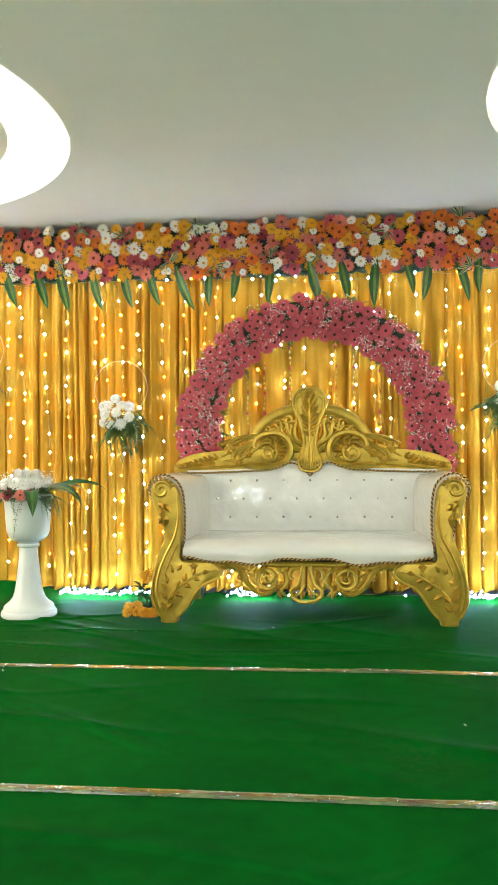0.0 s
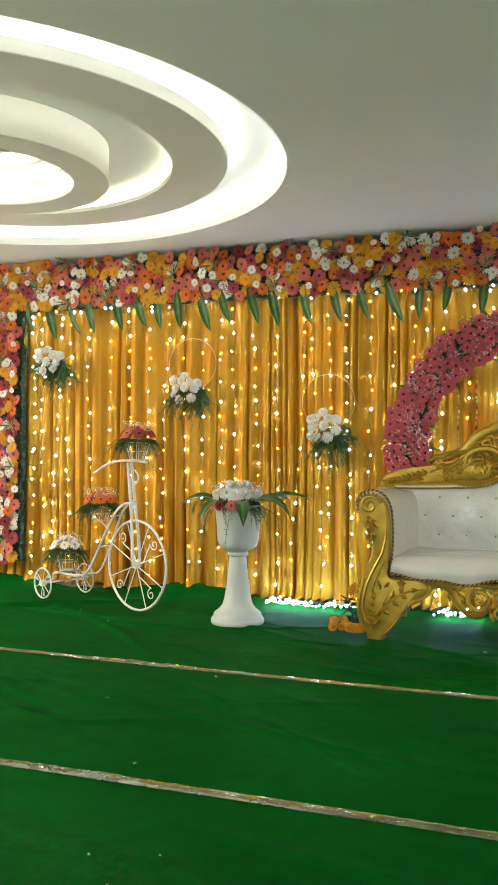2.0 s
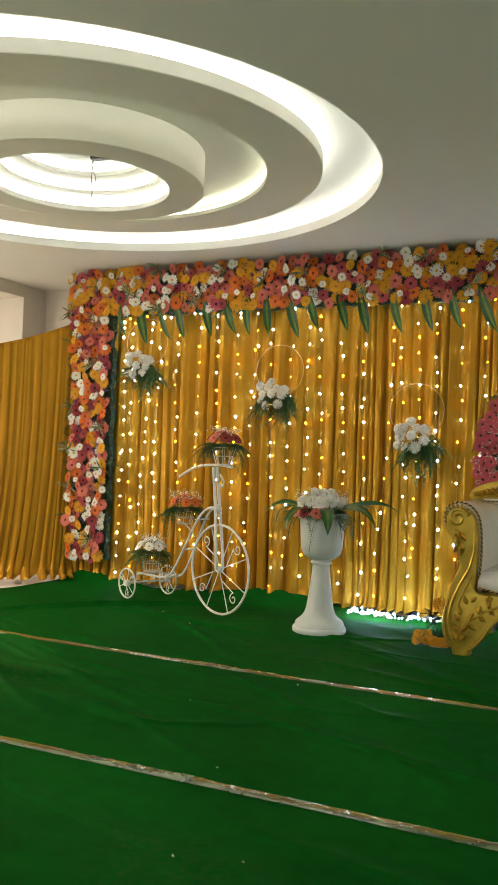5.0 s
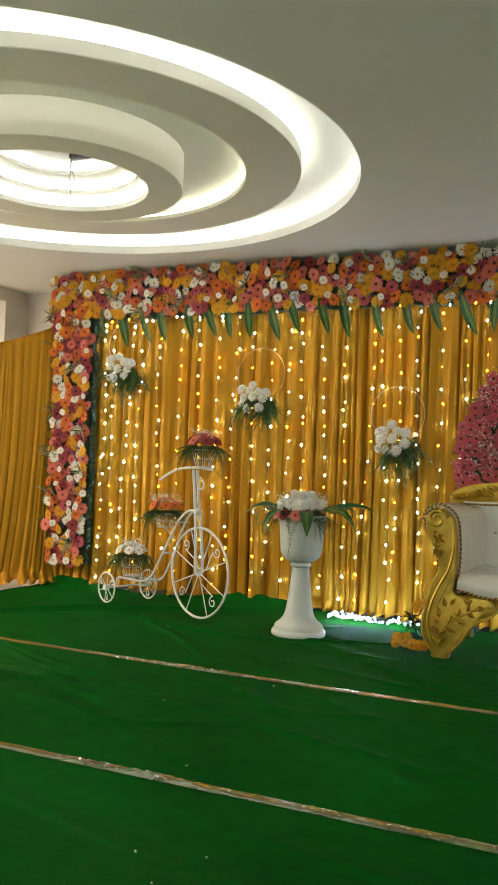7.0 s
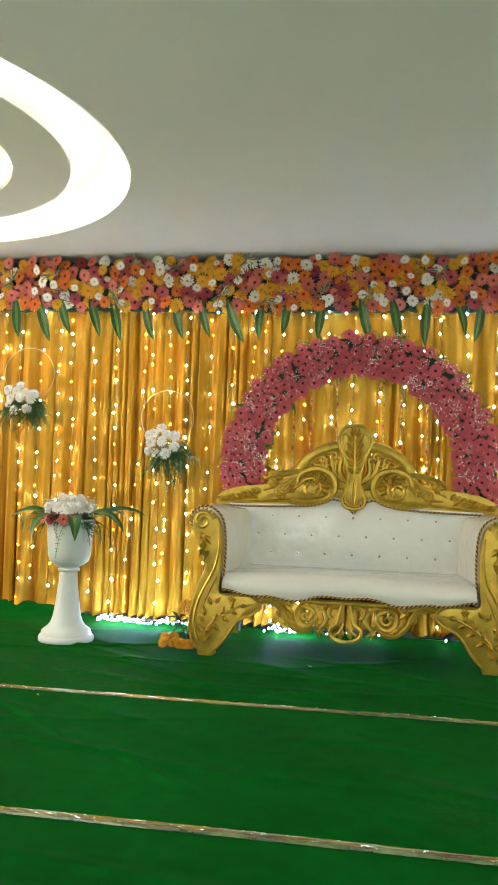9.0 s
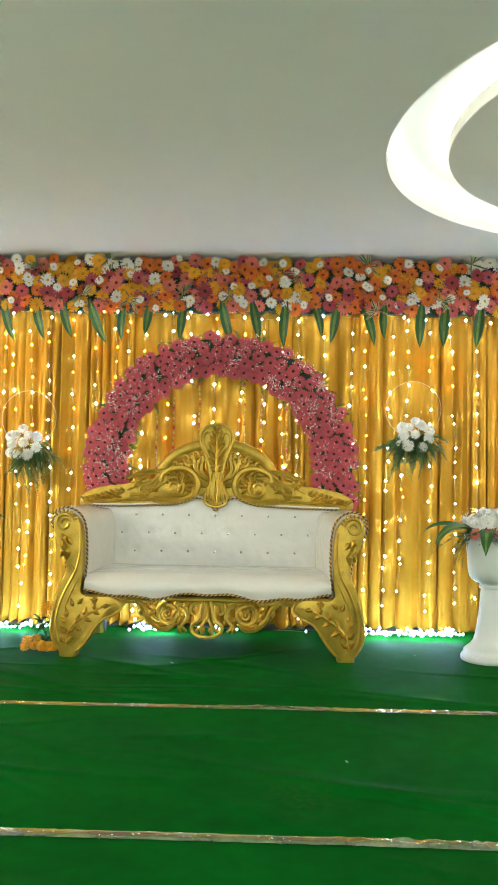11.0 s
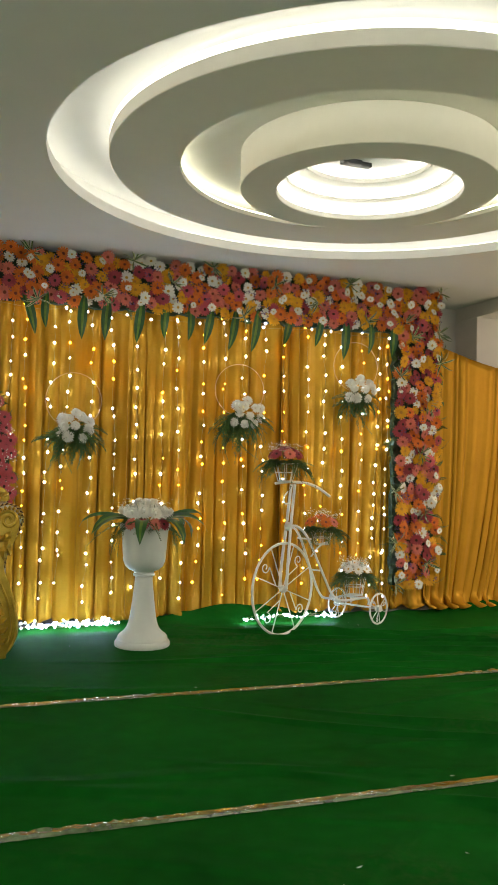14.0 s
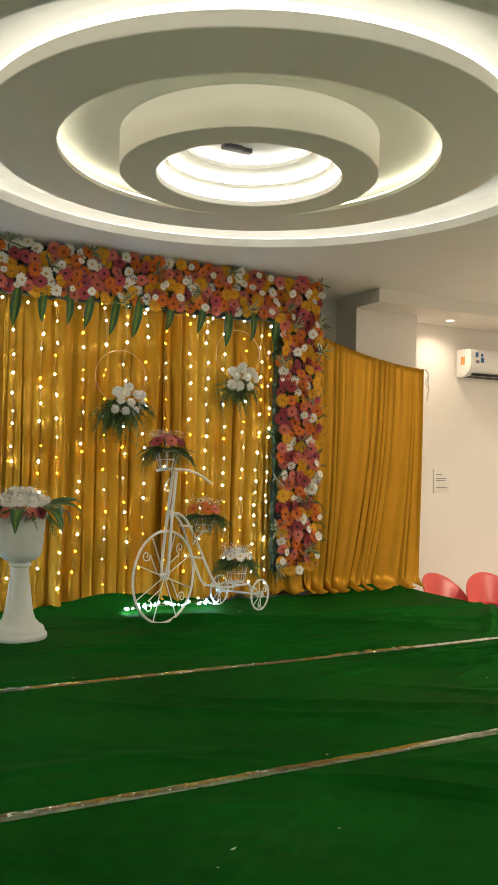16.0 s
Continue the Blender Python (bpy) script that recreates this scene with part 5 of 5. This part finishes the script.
def basket(t, x, y, z0, z1, r0, r1):
    """An open basket of three wire rings and eight upright wires."""
    bm = bmesh.new()
    lathe(bm, [(0.0005, 0.0), (r0, 0.0), (r0, 0.004), (0.0005, 0.004)], 20)
    base = part("wire_basket", bm, M_WHITE_METAL, t, "white wire flower basket")
    base.matrix_basis = pose(x, y, z0)
    h = z1 - z0
    for z, r in ((0.002, r0), (h, r1), (h / 2, (r0 + r1) / 2)):
        bm = bmesh.new()
        tube(bm, [(r * math.cos(TAU * i / 20), r * math.sin(TAU * i / 20), z) for i in range(20)], 0.0035, 5, True)
        part("wire_ring", bm, M_WHITE_METAL, base)
    for i in range(8):
        a = TAU * i / 8
        bm = bmesh.new()
        tube(bm, [(r0 * math.cos(a), r0 * math.sin(a), 0.002), (r1 * math.cos(a), r1 * math.sin(a), h)], 0.0028, 4)
        part("upright_wire", bm, M_WHITE_METAL, base)


def tricycle(front, rear, seed, palettes):
    """A wrought-metal planter in the shape of an old tricycle; +x runs from the rear axle to the front wheel."""
    f, b = Vector((*front, 0)), Vector((*rear, 0))
    d = f - b
    L = d.length
    t = empty("planter_tricycle", pose(b.x, b.y, 0, 0, 0, math.degrees(math.atan2(d.y, d.x))), "white wrought metal tricycle planter with three flower baskets", "planter", "tricycle planters")
    wheel(t, pose(L, 0, 0.318), 0.31, 0.009, 8, True)
    for sy in (-1, 1):
        wheel(t, pose(0.0, sy * 0.19, 0.118), 0.11, 0.007, 6, True)
    bm = bmesh.new()
    tube(bm, [(0, -0.19, 0.118), (0, 0.19, 0.118)], 0.008, 8)
    part("axle", bm, M_WHITE_METAL, t)
    top = (L - 0.085, 0, 1.02)
    neck = (L - 0.045, 0, 0.74)
    for sy in (-1, 1):
        bm = bmesh.new()
        tube(bm, smooth_path([(L, sy * 0.03, 0.318), (L - 0.015, sy * 0.028, 0.5), (L - 0.045, sy * 0.02, 0.74), (L - 0.085, sy * 0.016, 1.03)], 5), 0.011, 8)
        part("fork", bm, M_WHITE_METAL, t)
        bm = bmesh.new()
        tube(bm, smooth_path([(L - 0.045, sy * 0.015, 0.745), (L - 0.12, sy * 0.025, 0.735), (L - 0.22, sy * 0.035, 0.65), (L - 0.36, sy * 0.05, 0.42), (L - 0.48, sy * 0.06, 0.24), (L - 0.60, sy * 0.07, 0.19), (0.0, sy * 0.08, 0.185), (-0.03, sy * 0.08, 0.13)], 6), 0.009, 8)
        part("frame_rail", bm, M_WHITE_METAL, t)
    for x, z in ((L - 0.22, 0.65), (L - 0.36, 0.42), (L - 0.55, 0.2), (0.05, 0.185)):
        bm = bmesh.new()
        tube(bm, [(x, -0.06, z), (x, 0.06, z)], 0.006, 6)
        part("crosspiece", bm, M_WHITE_METAL, t)
    bm = bmesh.new()
    bmesh.ops.create_uvsphere(bm, u_segments=10, v_segments=6, radius=0.03, matrix=Matrix.Translation(neck))
    part("headset", bm, M_WHITE_METAL, t)
    bm = bmesh.new()
    tube(bm, smooth_path([(L + 0.10, 0, 1.035), (L + 0.0, 0, 1.045), (L - 0.10, 0, 1.045), (L - 0.25, 0, 1.035), (L - 0.38, 0, 1.0), (L - 0.50, 0, 0.945)], 6), 0.010, 8)
    tube(bm, smooth_path([(L - 0.03, 0, 0.98), (L + 0.01, 0, 0.94), (L - 0.0, 0, 0.90), (L - 0.05, 0, 0.90)], 6), 0.006, 6)
    part("handlebar", bm, M_WHITE_METAL, t, "long curved white handlebar")
    basket(t, L + 0.0, 0, 1.05, 1.17, 0.05, 0.085)
    basket(t, L - 0.42, 0, 0.60, 0.70, 0.05, 0.08)
    basket(t, 0.04, 0, 0.20, 0.34, 0.06, 0.085)
    bm = bmesh.new()
    tube(bm, smooth_path([(L - 0.30, 0, 0.52), (L - 0.36, 0, 0.57), (L - 0.42, 0, 0.60), (L - 0.50, 0, 0.62), (L - 0.52, 0, 0.66)], 5), 0.007, 6)
    part("bracket", bm, M_WHITE_METAL, t)
    rnd = random.Random(seed)
    for (x, z), kinds in zip(((L, 1.185), (L - 0.42, 0.715), (0.04, 0.355)), palettes):
        heads = [(rnd.choice(kinds), TAU * i / 8 + rnd.uniform(-0.2, 0.2), 0.75, 0.03, rnd.uniform(0.75, 0.95)) for i in range(8)]
        heads += [(rnd.choice(kinds), TAU * i / 3 + 0.5, 0.3, 0.05, 0.85) for i in range(3)]
        flower_heap(t, x, 0, z, 0.14, seed + int(z * 100), heads, 54, 34 if kinds[0] is not MUM else 16, -0.05, 0.04)
    return t


RED = [GERB["crimson"], GERB["coral"], GERB["crimson"]]
ORG = [GERB["orange"], GERB["coral"], GERB["orange"]]
WHT = [GERB["white"], GERB["white"]]
tricycle((-2.835, 4.275), (-3.63, 4.62), 81, (RED, ORG, WHT))
tricycle((2.435, 4.26), (3.215, 4.65), 82, (RED, ORG, WHT))


def marigold_mesh():
    bm = bmesh.new()
    for n, r, z in ((11, 0.03, 0.0), (9, 0.026, 0.01), (7, 0.02, 0.018), (4, 0.011, 0.022)):
        for i in range(n):
            a = TAU * i / n + z * 40
            d, s = Vector((math.cos(a), math.sin(a), 0)), Vector((-math.sin(a), math.cos(a), 0))
            w = 2.4 * r / n
            v = [bm.verts.new(q) for q in (d * r * 0.2 + Vector((0, 0, z)), d * r * 0.9 - s * w + Vector((0, 0, z + 0.006)), d * r + Vector((0, 0, z + 0.012)), d * r * 0.9 + s * w + Vector((0, 0, z + 0.006)))]
            bm.faces.new(v)
    return finish("marigold", bm, M_MARIGOLD, False)


def marigold_bunch():
    t = empty("marigold_bunch", pose(-1.30, 4.14, 0), "yellow marigold garland heaped by the sofa foot", "garland")
    me = marigold_mesh()
    rnd = random.Random(9)
    bm = bmesh.new()
    for i in range(26):
        merge_mesh(bm, rnd.choice(FERN), aim((rnd.uniform(-0.03, 0.06), rnd.uniform(0.0, 0.06), rnd.uniform(0.02, 0.2)), (rnd.uniform(-1, 1), rnd.uniform(-0.8, 0.3), rnd.uniform(-0.2, 1)), 0, rnd.uniform(0.25, 0.4), "X"))
    for v in bm.verts:
        v.co += Vector((rnd.uniform(-0.01, 0.01), rnd.uniform(-0.01, 0.01), 0))
        v.co.z = max(0.002, v.co.z)
    part("stems", bm, M_BACKING, t, "dark leafy stems", False)
    spots = [(-0.08 + 0.05 * i, -0.03 + rnd.uniform(-0.01, 0.01), 0.035) for i in range(4)] + [(-0.085, 0.0, 0.06), (-0.03, -0.01, 0.072), (0.05, -0.035, 0.03), (0.09, -0.03, 0.03)]
    spots += [(0.035, 0.0, 0.235), (0.08, 0.01, 0.245), (0.05, -0.01, 0.275), (0.02, 0.02, 0.26), (0.09, 0.03, 0.20)]
    for p in spots:
        piece("marigold", me, t, aim(p, (rnd.uniform(-0.4, 0.4), -0.8, 0.7), rnd.uniform(0, TAU), rnd.uniform(1.0, 1.25)))


marigold_bunch()

# ---- fairy lights ----


def bulb_mesh(name, material, r):
    bm = bmesh.new()
    bmesh.ops.create_icosphere(bm, subdivisions=1, radius=r)
    for v in bm.verts:
        v.co.z *= 1.35
    return finish(name, bm, material, True)


WARM, COOL = bulb_mesh("bulb", M_BULB, 0.0078), bulb_mesh("bulb", M_BULB_COOL, 0.0072)
LOOSE = bulb_mesh("bulb", M_COIL, 0.0058)


def hanging_string(x, n, z0, cool, rnd):
    t = empty("fairy_light_string", pose(x, 4.965, 0), "vertical string of warm and cool white fairy lights on the backdrop", "string lights", "fairy light strings")
    sway = rnd.uniform(-0.05, 0.05)
    ph, amp = rnd.uniform(0, TAU), rnd.uniform(0.006, 0.03)
    pts = []
    for i in range(n):
        q = i / (n - 1)
        pts.append(Vector((sway * q * q + amp * math.sin(ph + 4 * q) + rnd.gauss(0, 0.007), rnd.uniform(-0.012, 0.012), 2.24 + (z0 - 2.24) * q + rnd.gauss(0, 0.026))))
    bm = bmesh.new()
    line = smooth_path([Vector((0, 0, 2.3))] + pts, 3)
    tube(bm, [p + Vector((0.004 * math.sin(p.z * 40 + ph), 0.004, 0)) for p in line], 0.0012, 3)
    part("cable", bm, M_WIRE, t)
    for p in pts:
        piece("bulb", COOL if rnd.random() < cool else WARM, t, Matrix.Translation(p) @ pose(0, 0, 0, rnd.uniform(-40, 40), rnd.uniform(-40, 40), 0) @ Matrix.Scale(rnd.choice((0.7, 0.85, 1.0, 1.15)), 4))


def fairy_strings():
    rnd = random.Random(21)
    x = -4.06
    while x < 3.50:
        hanging_string(x, rnd.randint(16, 18), rnd.uniform(0.06, 0.34), rnd.choice((0.45, 0.6, 0.75, 0.85)), rnd)
        x += rnd.choice((0.105, 0.15, 0.17, 0.19, 0.16))
    for x in (-4.17, 3.52, 3.60):
        hanging_string(x, 21, 0.12, 0.9, rnd)


fairy_strings()


def light_coil(x0, x1, n, seed, y=4.76):
    """Surplus string lights heaped along the foot of the backdrop."""
    rnd = random.Random(seed)
    t = empty("light_coil", pose((x0 + x1) / 2, y, 0), "loose heap of cool white string lights on the carpet", "string lights", "light heaps")
    w = (x1 - x0) / 2
    pts = [Vector((rnd.uniform(-w, w), rnd.uniform(-0.03, 0.05), 0.030 + abs(rnd.gauss(0, 0.02)))) for _ in range(n)]
    pts.sort(key=lambda p: p.x + rnd.uniform(-0.08, 0.08))
    bm = bmesh.new()
    tube(bm, smooth_path(pts, 3), 0.0014, 3)
    part("cable", bm, M_WIRE, t)
    for p in pts:
        piece("bulb", LOOSE, t, Matrix.Translation(p))


light_coil(-2.05, -1.15, 95, 1)
light_coil(-0.95, -0.55, 26, 2)
light_coil(-0.45, 0.35, 8, 8)
light_coil(0.66, 1.42, 95, 3)
light_coil(2.30, 3.05, 40, 4, 4.72)



def top_string(x0, x1, n, seed):
    """A level run of cool bulbs under the flower valance."""
    rnd = random.Random(seed)
    t = empty("fairy_light_string", pose((x0 + x1) / 2, 4.93, 2.235), "level string of cool white fairy lights under the flowers", "string lights", "fairy light strings")
    w = (x1 - x0) / 2
    pts = [Vector((-w + 2 * w * i / (n - 1) + rnd.uniform(-0.03, 0.03), rnd.uniform(-0.02, 0.0), rnd.uniform(-0.035, 0.02))) for i in range(n)]
    bm = bmesh.new()
    tube(bm, smooth_path(pts, 3), 0.0012, 3)
    part("cable", bm, M_WIRE, t)
    for p in pts:
        piece("bulb", COOL if rnd.random() < 0.75 else WARM, t, Matrix.Translation(p))


top_string(-1.3, 1.2, 17, 5)
top_string(-4.1, -1.4, 14, 6)
top_string(1.3, 3.6, 14, 7)

def bead_string(x, z0, z1, seed):
    """A thin thread of small glass beads hung inside the arch."""
    rnd = random.Random(seed)
    t = empty("bead_string", pose(x, 4.90, z1), "thin hanging thread of gold and plum glass beads", "bead string", "bead strings")
    n = int((z0 - z1) / 0.034)
    bm = bmesh.new()
    tube(bm, [(0.004 * math.sin(i), 0, (z0 - z1) * i / 12) for i in range(13)], 0.0010, 3)
    part("thread", bm, M_WIRE, t)
    for i in range(n):
        piece("bead", BEAD[1 if i % 4 == 0 else 0], t, Matrix.Translation((0.003 * math.sin(i), 0, (z0 - z1) * (i + 0.3) / n)) @ Matrix.Scale(rnd.uniform(0.7, 1.2), 4))


BEAD = [bulb_mesh("bead", M_ROPE_GOLD, 0.0075), bulb_mesh("bead", PETAL["crimson"], 0.010)]
for i, (bx, bz) in enumerate(((-0.72, 1.60), (-0.60, 1.66), (-0.42, 1.80), (-0.10, 1.84), (0.02, 1.80), (0.20, 1.66))):
    bead_string(bx, bz, 1.13 if abs(bx + 0.275) > 0.3 else 1.30, 90 + i)

# ---- beside the stage ----


def air_conditioner():
    t = empty("air_conditioner", pose(6.62, BACK - 0.005, 2.02), "white split air conditioner with energy stickers on the wall", "air conditioner")
    bm = bmesh.new()
    prof = [(0.0, 0.0), (-0.12, 0.0), (-0.19, 0.05), (-0.215, 0.12), (-0.215, 0.24), (-0.19, 0.275), (0.0, 0.28)]
    a = [bm.verts.new((-0.48, y, z)) for y, z in prof]
    b = [bm.verts.new((0.48, y, z)) for y, z in prof]
    for i in range(len(a)):
        j = (i + 1) % len(a)
        bm.faces.new((a[i], a[j], b[j], b[i]))
    bm.faces.new(a)
    bm.faces.new(b)
    bmesh.ops.bevel(bm, geom=bm.edges[:], offset=0.006, segments=2, profile=0.6, affect="EDGES")
    part("casing", bm, M_AC, t, "white plastic casing")
    bm = bmesh.new()
    for i in range(3):
        box(bm, -0.42, 0.42, -0.175 + 0.02 * i, -0.168 + 0.02 * i, 0.018 - 0.006 * i, 0.034 - 0.006 * i)
    box(bm, -0.43, 0.43, -0.13, -0.06, -0.004, 0.004)
    part("louvre", bm, M_BLACK, t, "dark outlet louvre")
    for x, z, w, h, m in ((-0.42, 0.19, 0.035, 0.05, M_BLUE), (-0.35, 0.20, 0.03, 0.03, M_BLUE), (-0.415, 0.13, 0.045, 0.03, M_INK), (-0.35, 0.14, 0.04, 0.05, M_BLUE)):
        bm = bmesh.new()
        box(bm, x, x + w, -0.219, -0.2155, z, z + h)
        part("sticker", bm, m, t)
    bm = bmesh.new()
    box(bm, -0.4835, -0.4805, -0.13, -0.07, 0.12, 0.2)
    part("sticker", bm, M_ORANGE_STK, t)


air_conditioner()


def downlight(x, y):
    t = empty("downlight", pose(x, y, 2.53), "small warm recessed downlight in the bulkhead", "downlight", "downlights")
    bm = bmesh.new()
    lathe(bm, [(0.035, -0.002), (0.05, -0.006), (0.055, -0.002), (0.055, 0.0)], 24)
    part("trim", bm, M_AC, t)
    bm = bmesh.new()
    lathe(bm, [(0.0005, -0.003), (0.036, -0.003)], 20)
    part("lens", bm, M_SPOT, t, "glowing warm lens")
    lamp = bpy.data.lights.new("downlight_beam", "SPOT")
    lamp.energy, lamp.spot_size, lamp.spot_blend, lamp.shadow_soft_size, lamp.color = 75, radians(160), 1.0, 0.05, (1.0, 0.84, 0.62)
    ob = new("downlight_beam", lamp)
    ob.matrix_basis = pose(x, y, 2.52)


# the outer four are unseen, added along the row to brighten the side walls
for dx in (5.80, 7.2, 8.5, -6.45, -7.6, -8.6):
    downlight(dx, 5.26)


def notice():
    bm = bmesh.new()
    box(bm, 5.86, 6.06, BACK - 0.012, BACK - 0.004, 0.84, 1.08, 0.002)
    ob = part("notice", bm, M_PAPER)
    tagged(ob, "white framed paper notice on the cream wall", "notice")
    bm = bmesh.new()
    for z, w in ((1.02, 0.08), (0.98, 0.13), (0.96, 0.12), (0.89, 0.14)):
        box(bm, 5.89, 5.89 + w, BACK - 0.0145, BACK - 0.012, z, z + 0.008)
    part("text_bars", bm, M_INK, ob)


notice()


def tie(x, y, z, ex, ey, ez, seed):
    """The cord that holds a side curtain up, with its knotted loose ends."""
    bm = bmesh.new()
    tube(bm, [(x, y, z), (ex, ey, ez)], 0.003, 5)
    rnd = random.Random(seed)
    for k in range(2):
        tube(bm, smooth_path([(x, y - 0.01, z), (x + 0.03, y - 0.015, z - 0.05), (x - 0.01 + 0.03 * k, y - 0.02, z - 0.12), (x + 0.035, y - 0.02, z - 0.18), (x + 0.01, y - 0.02, z - 0.24 - 0.05 * k)], 5), 0.005, 5)
    ob = part("curtain_cord", bm, M_PAPER)
    tagged(ob, "pale cord tying the side curtain to the wall", "cord", "curtain cords")


tie(5.27, 4.99, 1.985, 6.10, 5.54, 2.23, 1)
tie(-5.21, 4.45, 1.965, -7.4, 5.54, 2.10, 2)


def shell_chair(x, y, turn):
    """A moulded plastic chair on the hall floor."""
    t = empty("plastic_chair", pose(x, y, -0.60, 0, 0, turn), "coral red moulded plastic chair on the hall floor", "chair", "plastic chairs")
    bm = bmesh.new()
    n, rows = 22, 10
    grid = []
    for j in range(rows + 1):
        v = j / rows
        row = []
        for i in range(n + 1):
            a = math.pi * (1.22 * i / n - 0.11)
            rim = 0.35 + 0.30 * math.sin(max(0, min(math.pi, a))) ** 0.8
            r = 0.17 + 0.10 * v
            row.append(bm.verts.new((r * 1.05 * math.cos(a), r * math.sin(a), 0.42 + (rim - 0.36) * v)))
        grid.append(row)
    for a, b in zip(grid, grid[1:]):
        for i in range(n):
            bm.faces.new((a[i], a[i + 1], b[i + 1], b[i]))
    bm2 = [bm.verts.new((v.co.x, v.co.y, v.co.z)) for v in grid[0]]
    bm.faces.new(bm2 + [bm.verts.new((0.19, -0.22, 0.43)), bm.verts.new((-0.19, -0.22, 0.43))][::1])
    ob = part("shell", bm, M_RED, t, "coral red bucket shell")
    s = ob.modifiers.new("thickness", "SOLIDIFY")
    s.thickness = 0.008
    for sx in (-1, 1):
        for sy in (-1, 1):
            bm = bmesh.new()
            tube(bm, [(sx * 0.15, sy * 0.14, 0.43), (sx * 0.21, sy * 0.20, 0.0)], 0.016, 8)
            part("leg", bm, M_RED, t)
    return t


shell_chair(5.52, 4.86, 10)
shell_chair(5.93, 4.72, -12)

# white petals and scraps strewn on the carpet
rnd = random.Random(3)
bm = bmesh.new()
for _ in range(26):
    x, y = rnd.uniform(-3.5, 4.2), rnd.uniform(0.8, 4.6)
    a, l = rnd.uniform(0, TAU), rnd.uniform(0.004, 0.014)
    d, s = Vector((math.cos(a), math.sin(a), 0)), Vector((-math.sin(a), math.cos(a), 0)) * 0.004
    c = Vector((x, y, 0.006 + float(carpet_height(np.array(x), np.array(y)))))
    v = [bm.verts.new(q) for q in (c - d * l, c - s, c + d * l + Vector((0, 0, 0.004)), c + s)]
    bm.faces.new(v)
ob = part("scraps", bm, M_BITS, None, "", False)
tagged(ob, "tiny white petals and scraps strewn over the carpet", "litter", "", "stuff")
